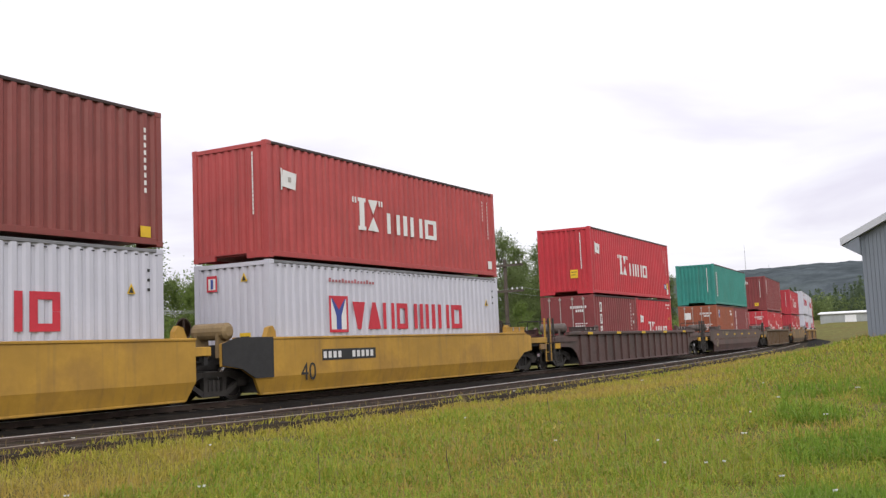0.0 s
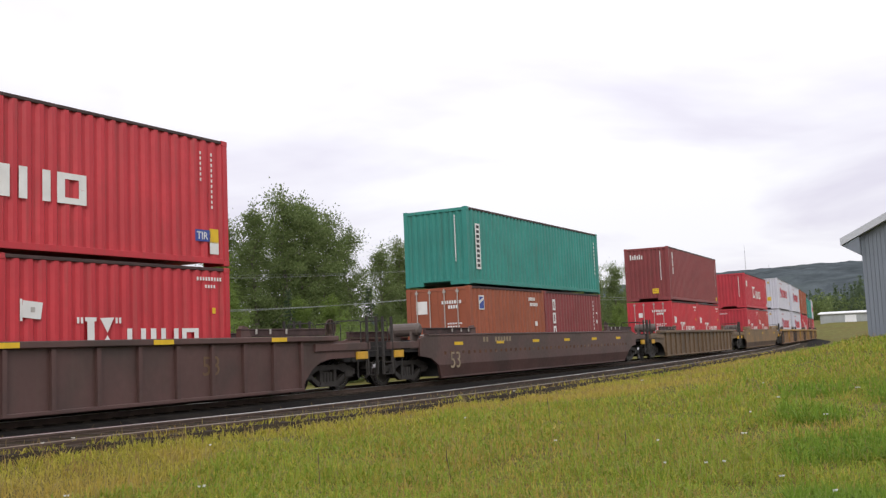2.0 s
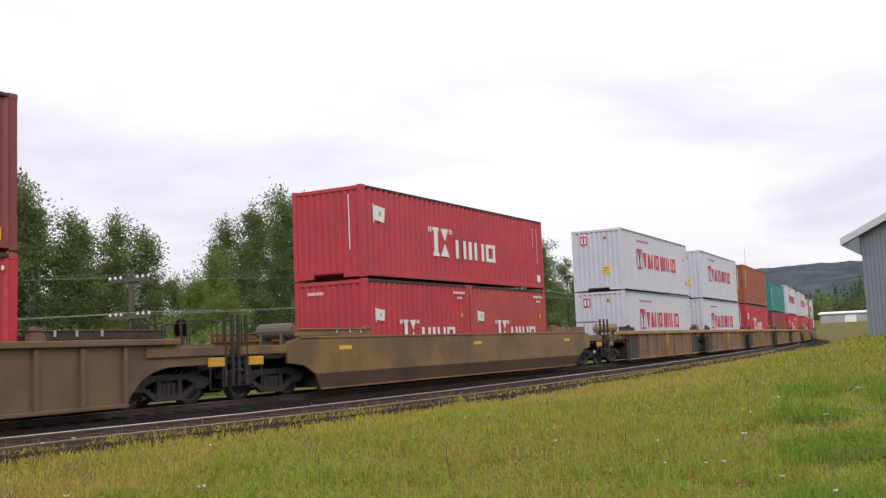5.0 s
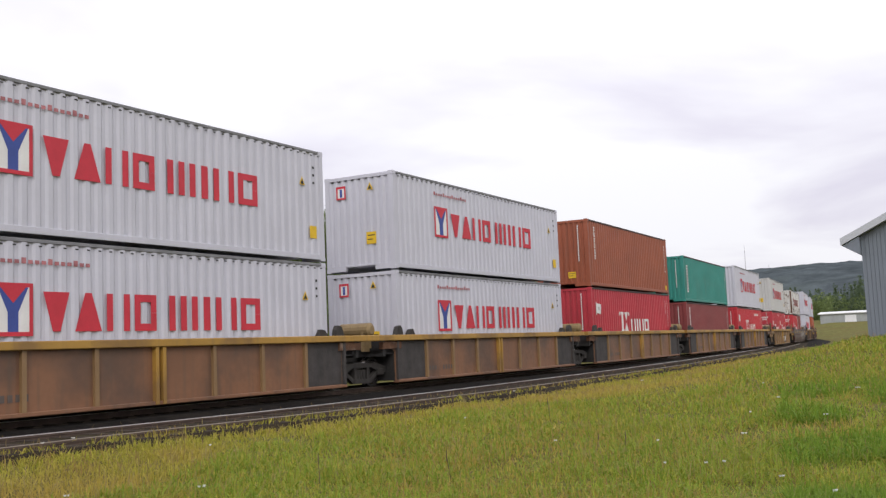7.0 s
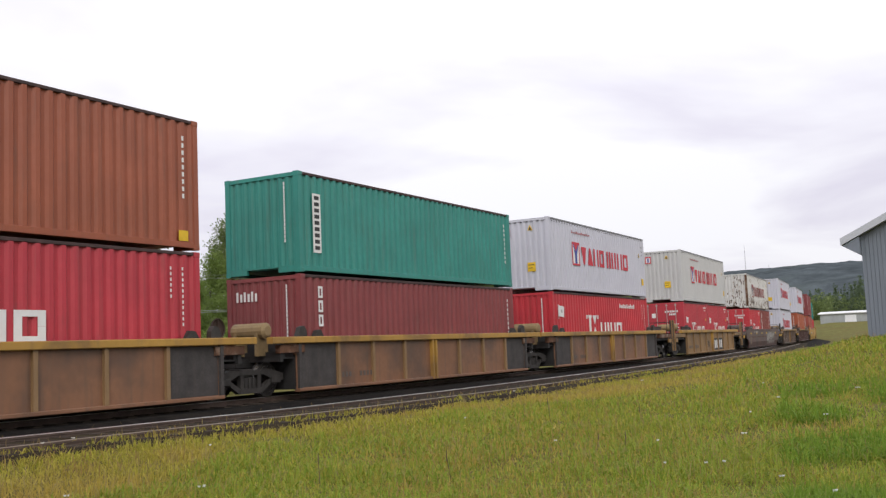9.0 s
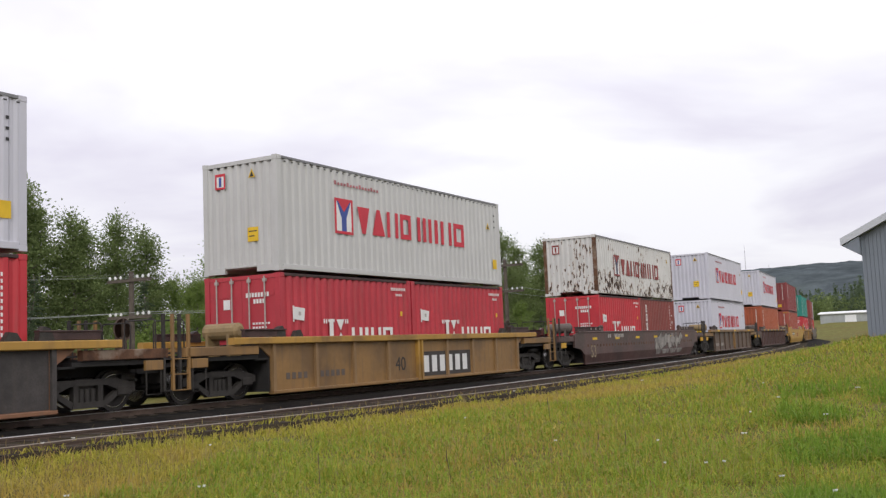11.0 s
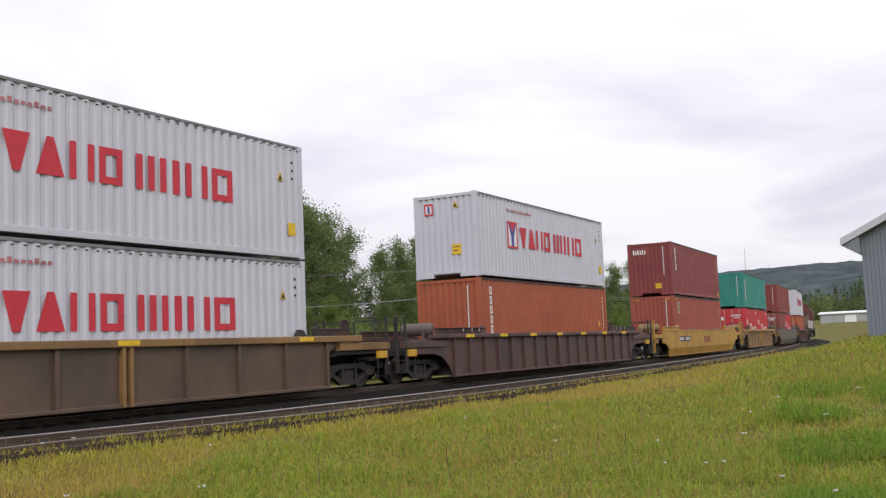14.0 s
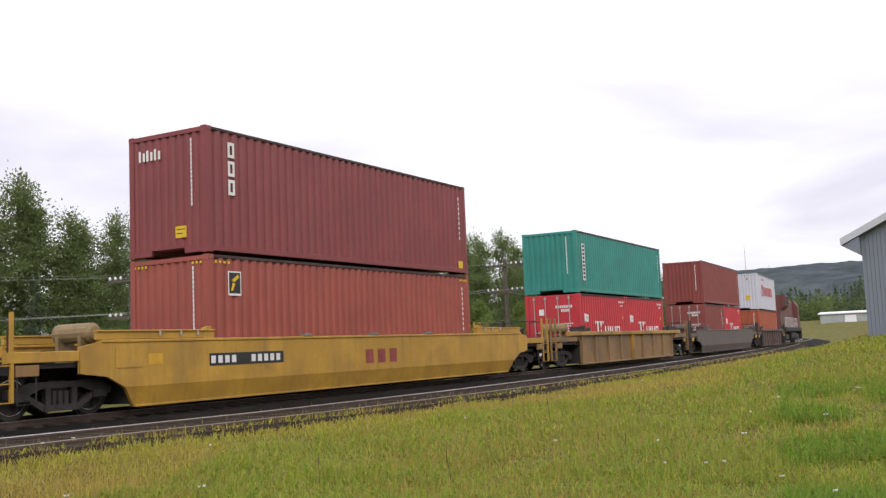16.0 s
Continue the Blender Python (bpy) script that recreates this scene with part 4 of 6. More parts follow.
def end_mark(top, name, mat, boxes, y, label="", th=0.006):
    g = Geo()
    for x0, x1, z0, z1 in boxes:
        g.box(x0, x1, y - th, y, z0, z1)
    ob = piece(name, g.mesh(name, mat), top, None, label)
    return tagged(ob, kind="stuff") if len(boxes) > 4 else ob


def plain_word(top, mat, y0, y1, z0, z1, pattern, label):
    """A painted name as a row of plain shapes: p post, t twin posts, m three posts, r hollow block, u and d wedges."""
    wide = {"p": 0.42, "t": 1.0, "m": 1.25, "r": 1.0, "u": 1.08, "d": 1.0}
    unit = (y1 - y0) / (sum(wide[c] for c in pattern) + 0.22 * (len(pattern) - 1))
    y = y0
    for c in pattern:
        w, st = wide[c] * unit, 0.26 * unit
        e = y + w
        if c == "p":
            polys = [[(y, z0), (e, z0), (e, z1), (y, z1)]] if w < 0.3 * (z1 - z0) else [[(y + 0.06 * unit, z0), (e - 0.06 * unit, z0), (e - 0.06 * unit, z1), (y + 0.06 * unit, z1)]]
        elif c in "tm":
            at = [y, e - st] if c == "t" else [y, (y + e - st) / 2, e - st]
            polys = [[(a, z0), (a + st, z0), (a + st, z1), (a, z1)] for a in at]
        elif c == "r":
            h = 0.20 * (z1 - z0)
            mid = (z0 + z1) / 2
            polys = [[(y, z0), (e, z0), (e, mid - 0.002), (e - st, mid - 0.002), (e - st, z0 + h), (y + st, z0 + h), (y + st, z1 - h), (e - st, z1 - h), (e - st, mid + 0.002), (e, mid + 0.002), (e, z1), (y, z1)]]
        elif c == "u":
            polys = [[(y, z0), (e, z0), (y + 0.62 * w, z1), (y + 0.38 * w, z1)]]
        else:
            polys = [[(y + 0.36 * w, z0), (y + 0.64 * w, z0), (e, z1), (y, z1)]]
        for prof in polys:
            side_poly(top, "name_shape", mat, [prof], label)
        y = e + 0.22 * unit


def number_column(top, hl, height, face="end"):
    """The small white markings in a column by the corner."""
    if face == "end":
        b = [(0.735, 0.775, height - 0.34 - 0.105 * i, height - 0.25 - 0.105 * i) for i in range(15)]
        end_mark(top, "marking_column", M["w_paint"], b, -hl + 0.012)
    else:
        b = [(hl - 0.55, hl - 0.51, height - 0.42 - 0.12 * i, height - 0.35 - 0.12 * i) for i in range(11)]
        b += [(hl - 0.9, hl - 0.86, height - 0.42 - 0.12 * i, height - 0.35 - 0.12 * i) for i in range(6)]
        side_mark(top, "marking_column", M["w_paint"], b)


def yellow_tag(top, hl, z=0.78, h=0.36):
    end_mark(top, "warning_sticker", M["y_paint"], [(0.24, 0.58, z, z + h)], -hl + 0.012, "yellow warning sticker")
    end_mark(top, "sticker_print", M["k_paint"], [(0.28, 0.54, z + 0.68 * h, z + 0.76 * h), (0.28, 0.46, z + 0.34 * h, z + 0.42 * h)], -hl + 0.010)
    side_mark(top, "warning_sticker", M["y_paint"], [(hl - 0.62, hl - 0.34, z - 0.2, z + h - 0.24)], "yellow warning sticker")


def flag(top, y, z, w, h):
    side_poly(top, "flag_emblem", M["w_paint"], [[(y, z), (y + w * 0.9, z - h * 0.12), (y + w, z + h * 0.88), (y + w * 0.08, z + h)]], "white flag emblem")
    side_mark(top, "flag_spot", M["grey_paint"], [(y + w * 0.42, y + w * 0.62, z + h * 0.30, z + h * 0.60)], x=1.222)
    side_mark(top, "flag_pole", M["w_paint"], [(y - 0.03, y + 0.02, z - h * 0.22, z + h * 1.08)])


def line_mark(top, y, z, k):
    """A large initial between small ticks, then four lower letters, as plain white bars."""
    a = 0.9 * k
    polys = [[(y, z), (y + 0.42 * a, z), (y + 0.42 * a, z + 0.12 * a), (y + 0.34 * a, z + 0.12 * a), (y + 0.34 * a, z + 0.88 * a), (y + 0.42 * a, z + 0.88 * a), (y + 0.42 * a, z + a), (y, z + a), (y, z + 0.88 * a), (y + 0.08 * a, z + 0.88 * a), (y + 0.08 * a, z + 0.12 * a), (y, z + 0.12 * a)],
             [(y + 0.52 * a, z + 0.02 * a), (y + 1.14 * a, z), (y + 0.84 * a, z + 0.46 * a)], [(y + 0.84 * a, z + 0.54 * a), (y + 1.10 * a, z + a), (y + 0.56 * a, z + 0.98 * a)]]
    for prof in polys:
        side_poly(top, "initial_mark", M["w_paint"], [prof], "large white painted emblem shape")
    side_mark(top, "tick_mark", M["w_paint"], [(y - 0.30 * a, y - 0.22 * a, z + 0.82 * a, z + a), (y - 0.16 * a, y - 0.08 * a, z + 0.82 * a, z + a),
                                               (y + 1.16 * a, y + 1.24 * a, z + 0.82 * a, z + a), (y + 1.30 * a, y + 1.38 * a, z + 0.82 * a, z + a)])
    plain_word(top, M["w_paint"], y + 1.62 * a, y + 4.75 * a, z, z + 0.66 * a, "tptr", "white painted name in plain shapes")


def square_mark(top, y0, z0, w, h, faded=False):
    """A red square frame with a white field and a blue funnel."""
    red, blue = (M["rust_red"], M["faded_blue"]) if faded else (M["r_paint"], M["b_paint"])
    side_mark(top, "emblem_field", M["w_paint"], [(y0 + 0.04, y0 + w - 0.04, z0 + 0.04, z0 + h - 0.04)])
    t = 0.09 * w
    side_mark(top, "emblem_frame", red, [(y0, y0 + w, z0, z0 + t), (y0, y0 + w, z0 + h - t, z0 + h), (y0, y0 + t, z0 + t, z0 + h - t), (y0 + w - t, y0 + w, z0 + t, z0 + h - t)], "red square emblem frame", x=1.222)
    c = y0 + w / 2
    side_poly(top, "emblem_funnel", blue, [[(c - 0.13 * w, z0 + t), (c + 0.13 * w, z0 + t), (c + 0.13 * w, z0 + 0.45 * h), (c + 0.38 * w, z0 + h - t), (c - 0.38 * w, z0 + h - t), (c - 0.13 * w, z0 + 0.45 * h)]], "blue funnel emblem", x=1.222)
    side_poly(top, "emblem_wedge", red, [[(c - 0.32 * w, z0 + h - t), (c + 0.32 * w, z0 + h - t), (c, z0 + 0.62 * h)]], x=1.224)


def blue_of(faded):
    return M["rust_red"] if faded else M["b_paint"]


def two_word_mark(top, hl, lift=0.0, faded=False):
    red = M["rust_red"] if faded else M["r_paint"]
    square_mark(top, -hl + 2.38, 1.10 + lift, 0.84, 0.96, faded)
    plain_word(top, red, -hl + 3.45, -hl + 6.25, 1.18 + lift, 1.92 + lift, "dutr", "red painted name in plain shapes")
    plain_word(top, red, -hl + 6.62, -hl + 9.55, 1.18 + lift, 1.92 + lift, "mptr", "red painted name in plain shapes")
    if not faded:
        side_mark(top, "small_print", M["faint_red"], [(-hl + 2.4 + i * 0.145, -hl + 2.4 + i * 0.145 + 0.095, 2.42, 2.42 + (0.07 if i % 4 else 0.11)) for i in range(15)], "line of small red print in bars")
    y = -hl + 0.012
    e = 2.20 + (-0.36 if faded else 0.0)
    end_mark(top, "emblem_field", M["w_paint"], [(-0.80, -0.46, e, e + 0.40)], y)
    end_mark(top, "emblem_frame", red, [(-0.80, -0.75, e, e + 0.40), (-0.51, -0.46, e, e + 0.40), (-0.75, -0.51, e + 0.33, e + 0.40), (-0.75, -0.51, e, e + 0.05)], y - 0.006, "small red square emblem")
    end_mark(top, "emblem_funnel", blue_of(faded), [(-0.67, -0.59, e + 0.07, e + 0.31)], y - 0.006, "small dark emblem stroke")
    if not faded:
        g = Geo().prism([(0.30, 2.40), (0.52, 2.40), (0.41, 2.62)], y - 0.006, y)
        piece("warning_triangle", g.mesh("warning_triangle", M["y_paint"]), top, None, "yellow warning triangle")
        g = Geo().prism([(0.345, 2.42), (0.475, 2.42), (0.41, 2.55)], y - 0.010, y - 0.005)
        piece("triangle_print", g.mesh("triangle_print", M["k_paint"]), top)
    side_poly(top, "warning_triangle", M["y_paint"], [[(hl - 1.0, 1.93), (hl - 0.78, 1.93), (hl - 0.89, 2.15)]], "yellow warning triangle")
    side_poly(top, "triangle_print", M["k_paint"], [[(hl - 0.96, 1.95), (hl - 0.83, 1.95), (hl - 0.89, 2.08)]], x=1.222)
    if not faded:
        side_mark(top, "dark_mark", M["k_paint"], [(hl - 0.45, hl - 0.38, 2.40 - 0.2 * i, 2.46 - 0.2 * i) for i in range(3)])


def eave_dots(top, length, height):
    """The lashing points that show as a dotted line under the roof edge."""
    n = round(length / 0.278)
    side_mark(top, "lashing_rail", M["k_paint"], [(-length / 2 + 0.3 + i * 0.278, -length / 2 + 0.37 + i * 0.278, height - 0.155, height - 0.128) for i in range(n - 1)], x=1.208)
    end_mark(top, "lashing_rail", M["k_paint"], [(-1.0 + i * 0.25, -0.92 + i * 0.25, height - 0.155, height - 0.125) for i in range(9)], -length / 2 + 0.03)


def hazard_ticks(top, hl, height):
    """Short yellow ticks at the upper corners of a tall container."""
    z = height - 0.20
    side_mark(top, "hazard_tick", M["y_paint"], [(a + 0.14 * i, a + 0.07 + 0.14 * i, z, z + 0.06) for a in (-hl + 0.22, hl - 0.62) for i in range(4)])
    end_mark(top, "hazard_tick", M["y_paint"], [(a + 0.12 * i, a + 0.06 + 0.12 * i, z, z + 0.06) for a in (-1.1, 0.72) for i in range(4)], -hl + 0.012)


def vertical_bars(top, y, z1, n, size, mat):
    """A name that runs down the side, letter under letter, as plain bars."""
    for i in range(n):
        t1 = z1 - i * size * 1.22
        t0, e, st, h = t1 - size, y + size * 0.62, size * 0.19, size * 0.20
        mid = (t0 + t1) / 2
        side_poly(top, "name_shape", mat, [[(y, t0), (e, t0), (e, mid - 0.002), (e - st, mid - 0.002), (e - st, t0 + h), (y + st, t0 + h), (y + st, t1 - h), (e - st, t1 - h), (e - st, mid + 0.002), (e, mid + 0.002), (e, t1), (y, t1)]],
                  "white name in plain blocks running down")


def row_bars(top, hl, x, z, n, size, mat):
    b = []
    for i in range(n):
        a = x + i * size * 0.95
        b += [(a, a + size * 0.26, z, z + size), (a + size * 0.5, a + size * 0.76, z, z + size * 0.8)]
    end_mark(top, "lettering_block", mat, b, -hl + 0.010, "white name in bars")


# ways to dress a container ---------------------------------------------------
def white_box(height=HIGH, paint_name="white", label="light grey forty-foot container with red name bars and square emblem"):
    c = container(L40, height, paint_name, label)
    two_word_mark(c, L40 / 2, 0.0 if height == HIGH else -0.2)
    eave_dots(c, L40, height)
    yellow_tag(c, L40 / 2)
    return c


def rusty_box():
    c = container(L40, STD, "rusty_white", "old white forty-foot container streaked with heavy brown rust")
    two_word_mark(c, L40 / 2, -0.22, True)
    eave_dots(c, L40, STD)
    return c


def red_box(height=HIGH, paint_name="red", label="bright red forty-foot container with white bars and flag emblem", low=False):
    c = container(L40, height, paint_name, label)
    hl, drop = L40 / 2, 0 if height == HIGH else -0.12
    flag(c, -hl + 0.56, 1.80 + 1.4 * drop, 0.60, 0.42)
    line_mark(c, -hl + 3.86, 0.98 + drop * 1.5, 1.0)
    number_column(c, hl, height)
    number_column(c, hl, height, "side")
    side_mark(c, "corner_sticker", M["w_paint"], [(hl - 0.62, hl - 0.34, 0.25, 0.52)], "small white corner sticker")
    if not low:
        yellow_tag(c, hl, 0.7)
    return c


def plain_box(height, paint_name, label, name_bars=5, tag=True, end_name=0, side_len=0.24):
    c = container(L40, height, paint_name, label)
    hl = L40 / 2
    if paint_name == "green":
        side_mark(c, "name_panel", M["w_paint"], [(-hl + 0.58, -hl + 0.92, 0.52, 2.06)], "white panel with dark bars")
        side_mark(c, "name_bars", M["k_paint"], [(-hl + 0.65, -hl + 0.85, 1.90 - 0.163 * i, 2.00 - 0.163 * i) for i in range(9)], "dark bars down the panel", x=1.222)
    elif name_bars:
        vertical_bars(c, -hl + 0.72, height - 0.30, name_bars, side_len, M["w_paint"])
    number_column(c, hl, height)
    side_mark(c, "marking_column", M["w_paint"], [(hl - 0.50, hl - 0.44, height - 0.5 - 0.16 * i, height - 0.4 - 0.16 * i) for i in range(9)])
    if tag:
        yellow_tag(c, hl, 0.38, 0.27)
    if end_name:
        row_bars(c, hl, -0.90, height - 0.62, end_name, 0.26, M["w_paint"])
    return c


def red_short(label="red twenty-foot container with white bars and flag emblem", doors=True, paint_name="red"):
    c = container(L20, STD, paint_name, label, doors)
    hl = L20 / 2
    flag(c, -hl + 0.52, 1.44, 0.46, 0.31)
    line_mark(c, -hl + 1.95, 0.80, 0.72)
    side_mark(c, "small_print", M["w_paint"], [(hl - 1.05 + 0.09 * i, hl - 1.0 + 0.09 * i, 2.28, 2.36) for i in range(9)] + [(hl - 0.8 + 0.09 * i, hl - 0.75 + 0.09 * i, 2.12, 2.19) for i in range(4)])
    side_mark(c, "warning_sticker", M["y_paint"], [(hl - 0.58, hl - 0.48, 1.55, 1.68)], "yellow sticker")
    if not doors:
        row_bars(c, hl, -0.75, 2.2, 6, 0.10, M["w_paint"])
    else:
        end_mark(c, "round_emblem", M["w_paint"], [(-0.60, -0.38, 1.75, 2.0)], -hl + 0.008, "white emblem spot")
    return c


def brown_short(label, paint_name="brown", n=3, y=0.75, size=0.42):
    c = container(L20, STD, paint_name, label, True)
    hl = L20 / 2
    vertical_bars(c, -hl + y, STD - 0.32, n, size, M["w_paint"])
    side_mark(c, "marking_column", M["w_paint"], [(hl - 0.95, hl - 0.90, 2.2 - 0.16 * i, 2.3 - 0.16 * i) for i in range(8)] + [(hl - 0.62, hl - 0.52, 1.35, 1.5), (hl - 0.62, hl - 0.48, 1.75, 1.82)])
    return c


def orange_short():
    c = container(L20, STD, "rust_orange", "orange-brown twenty-foot container with doors and small emblem", True)
    hl = L20 / 2
    side_mark(c, "emblem_field", M["w_paint"], [(-hl + 0.62, -hl + 1.02, 1.80, 2.28)], "white square emblem")
    side_poly(c, "emblem_wedge", M["b_paint"], [[(-hl + 0.66, 1.84), (-hl + 0.98, 1.84), (-hl + 0.98, 2.14), (-hl + 0.66, 1.98)], [(-hl + 0.66, 2.10), (-hl + 0.98, 2.22), (-hl + 0.66, 2.24)]], x=1.222)
    side_mark(c, "small_print", M["w_paint"], [(hl - 1.4 + 0.12 * i, hl - 1.32 + 0.12 * i, 2.18, 2.3) for i in range(5)] + [(hl - 1.3 + 0.12 * i, hl - 1.22 + 0.12 * i, 1.98, 2.1) for i in range(6)] + [(hl - 0.9, hl - 0.7, 1.25, 1.42)])
    end_mark(c, "emblem_field", M["w_paint"], [(-0.85, -0.42, 1.72, 2.15)], -hl + 0.010, "white square emblem")
    return c


# ---------------------------------------------------------------- well cars
def bogie(car, y):
    """A two-axle truck under a car at y: frames, bolster and two rolling wheelsets."""
    fr = shared("truck_frame", lambda: Geo()
                .prism_x([(-1.18, 0.40), (-1.18, 0.56), (-0.70, 0.68), (0.70, 0.68), (1.18, 0.56), (1.18, 0.40), (0.75, 0.44), (0.45, 0.56), (-0.45, 0.56), (-0.75, 0.44)], -0.07, 0.07)
                .prism_x([(-0.90, 0.44), (-0.74, 0.46), (-0.34, 0.24), (-0.40, 0.13)], -0.06, 0.06)
                .prism_x([(0.90, 0.44), (0.74, 0.46), (0.34, 0.24), (0.40, 0.13)], -0.06, 0.06)
                .prism_x([(-0.41, 0.13), (0.41, 0.13), (0.36, 0.25), (-0.36, 0.25)], -0.08, 0.08)
                .prism_x([(-0.36, 0.22), (-0.24, 0.22), (-0.24, 0.60), (-0.36, 0.60)], -0.06, 0.06)
                .prism_x([(0.24, 0.22), (0.36, 0.22), (0.36, 0.60), (0.24, 0.60)], -0.06, 0.06)
                .box(-0.09, 0.09, -1.06, -0.72, 0.32, 0.52, 0.03).box(-0.09, 0.09, 0.72, 1.06, 0.32, 0.52, 0.03)
                .mesh("truck_frame", M["truck"]))
    spring = shared("truck_spring", lambda: Geo().tube((0, -0.14, 0.25), (0, -0.14, 0.5), 0.06, None, 8).tube((0, 0.0, 0.25), (0, 0.0, 0.5), 0.06, None, 8)
                    .tube((0, 0.14, 0.25), (0, 0.14, 0.5), 0.06, None, 8).mesh("truck_spring", M["truck"]))
    for x in (-1.02, 1.02):
        f = piece("truck_frame", fr, car, Matrix.Translation((x, y, 0)))
        piece("truck_spring", spring, f)
    piece("truck_bolster", shared("truck_bolster", lambda: Geo().box(-0.98, 0.98, -0.2, 0.2, 0.42, 0.70, 0.04).mesh("truck_bolster", M["truck"])), car, Matrix.Translation((0, y, 0)))
    wheel = [(-0.07, 0.10), (-0.07, 0.30), (-0.055, 0.33), (-0.07, 0.34), (-0.07, 0.415), (0.035, 0.42), (0.045, 0.445), (0.075, 0.445), (0.075, 0.34), (0.03, 0.33), (0.0, 0.28), (0.02, 0.10)]

    def wheels():
        g = Geo().tube((-1.0, 0, 0), (1.0, 0, 0), 0.075, None, 10)
        for sg in (-1, 1):
            g.lathe_x([(sg * (0.80 - x - 0.07), r) for x, r in wheel], 24)
            g.box(*sorted((sg * 0.88, sg * 0.885)), -0.03, 0.03, 0.14, 0.26)
        return g.mesh("wheelset", M["truck"])
    tread = shared("wheel_tread", lambda: Geo().lathe_x([(0.69, 0.421), (0.79, 0.417)], 24).mesh("wheel_tread", M["tread"]))
    for dy in (-0.89, 0.89):
        base = Matrix.Translation((0, y + dy, 0.42))
        ax = piece("wheelset", shared("wheelset", wheels), car, base)
        piece("wheel_tread", tread, ax, None, "polished steel tread")
        piece("wheel_tread", tread, ax, TURN, "polished steel tread")
        AXLES.append((ax, base, 0.42))


def well_car(kind, paint_name, hb, ht, trucks, label, sill=None, number="", tags=0, reach=1.9, guides=True, joined=(), low_paint=""):
    """A double-stack well car. hb, ht: half the length of its sides below and above; trucks: where they stand."""
    mt = M[paint_name]
    top = M[sill] if sill else mt
    car = tagged(empty("well_car"), label, "well car", "cars of the train")
    key = (kind, paint_name, hb, ht)
    for sx, turn in ((1, Matrix()), (-1, TURN)):
        if kind == "smooth":
            square = [(-ht, 0.50), (ht, 0.50), (ht, 1.40), (-ht, 1.40)] if ht < hb + 0.8 else None
            up = shared(("side_plate", *key), lambda: Geo().prism_x(square or [(-ht, 0.80), (-hb - 0.75, 0.72), (-hb - 0.32, 0.50), (hb + 0.32, 0.50), (hb + 0.75, 0.72), (ht, 0.80), (ht, 1.30), (ht - 0.5, 1.40), (-ht + 0.5, 1.40), (-ht, 1.30)], 1.40, 1.475).mesh("side_plate", mt))
            ov = 0.31 if not square else ht - hb
            low = shared(("lower_side", *key), lambda: Geo().add(
                [(1.475, -hb - ov, 0.502), (1.475, hb + ov, 0.502), (1.37, hb, 0.10), (1.37, -hb, 0.10), (1.40, -hb - ov, 0.502), (1.40, hb + ov, 0.502), (1.30, hb, 0.10), (1.30, -hb, 0.10)],
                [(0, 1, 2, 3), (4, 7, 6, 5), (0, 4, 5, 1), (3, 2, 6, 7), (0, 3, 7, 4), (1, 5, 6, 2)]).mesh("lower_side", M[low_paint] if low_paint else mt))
            lip = shared(("top_sill", *key), lambda: Geo().box(1.33, 1.50, -ht + 0.5 * (not square), ht - 0.5 * (not square), 1.375, 1.435, 0.012).mesh("top_sill", top))
            foot = shared(("bottom_sill", *key), lambda: Geo().box(1.22, 1.385, -hb + 0.05, hb - 0.05, 0.085, 0.14, 0.01).mesh("bottom_sill", mt))
            piece("side_plate", up, car, turn)
            piece("lower_side", low, car, turn)
            piece("top_sill", lip, car, turn)
            piece("bottom_sill", foot, car, turn)
        else:
            deep = ht > 8.8
            if deep:
                curve = [(hb, 0.12), (hb + 0.16, 0.36), (hb + 0.42, 0.60), (hb + 0.75, 0.76), (hb + 1.15, 0.84), (hb + 2.55, 0.86), (hb + 2.55, 1.30)]
                prof = curve + [(-y, z) for y, z in reversed(curve)]
            else:
                prof = [(-hb, 0.12), (hb, 0.12), (hb, 0.95), (hb + 0.5, 1.28), (-hb - 0.5, 1.28), (-hb, 0.95)]
            sheet = shared(("side_sheet", *key), lambda: Geo().prism_x(prof, 1.35, 1.39).mesh("side_sheet", mt))
            lip = shared(("top_sill", *key), lambda: Geo().box(1.33, 1.52, -ht, ht, 1.27 if not deep else 1.30, 1.43, 0.015).mesh("top_sill", top))
            foot = shared(("bottom_sill", *key), lambda: Geo().box(1.30, 1.47, -hb, hb, 0.09, 0.17, 0.012).mesh("bottom_sill", mt))
            rib = shared(("side_rib", *key), lambda: Geo().box(1.385, 1.465, -0.05, 0.05, 0.165, 1.285, 0.008).mesh("side_rib", M["rib_ochre"] if paint_name in ("ochre", "ochre_red") else mt))
            wide = shared(("side_post", *key), lambda: Geo().box(1.385, 1.495, -0.045, 0.045, 0.10, 1.285, 0.008).mesh("side_post", top if not deep else mt))
            piece("side_sheet", sheet, car, turn)
            piece("top_sill", lip, car, turn)
            piece("bottom_sill", foot, car, turn)
            n = 8 if hb < 8 else 16
            for i in range(n + 1):
                y = -hb + 0.06 + (2 * hb - 0.12) * i / n
                mid = i == n // 2
                if mid and deep:
                    piece("side_post", wide, car, turn @ Matrix.Translation((0, y, 0)))
                elif mid:
                    for dy in (-0.1, 0.1):
                        piece("side_post", wide, car, turn @ Matrix.Translation((0, y + dy, 0)))
                else:
                    sooty = paint_name == "ochre_red" and i in (0, n)
                    piece("side_rib", shared("sooty_rib", lambda: Geo().box(1.385, 1.465, -0.05, 0.05, 0.165, 1.285, 0.008).mesh("side_rib", M["soot"])) if sooty else rib, car, turn @ Matrix.Translation((0, y, 0)))
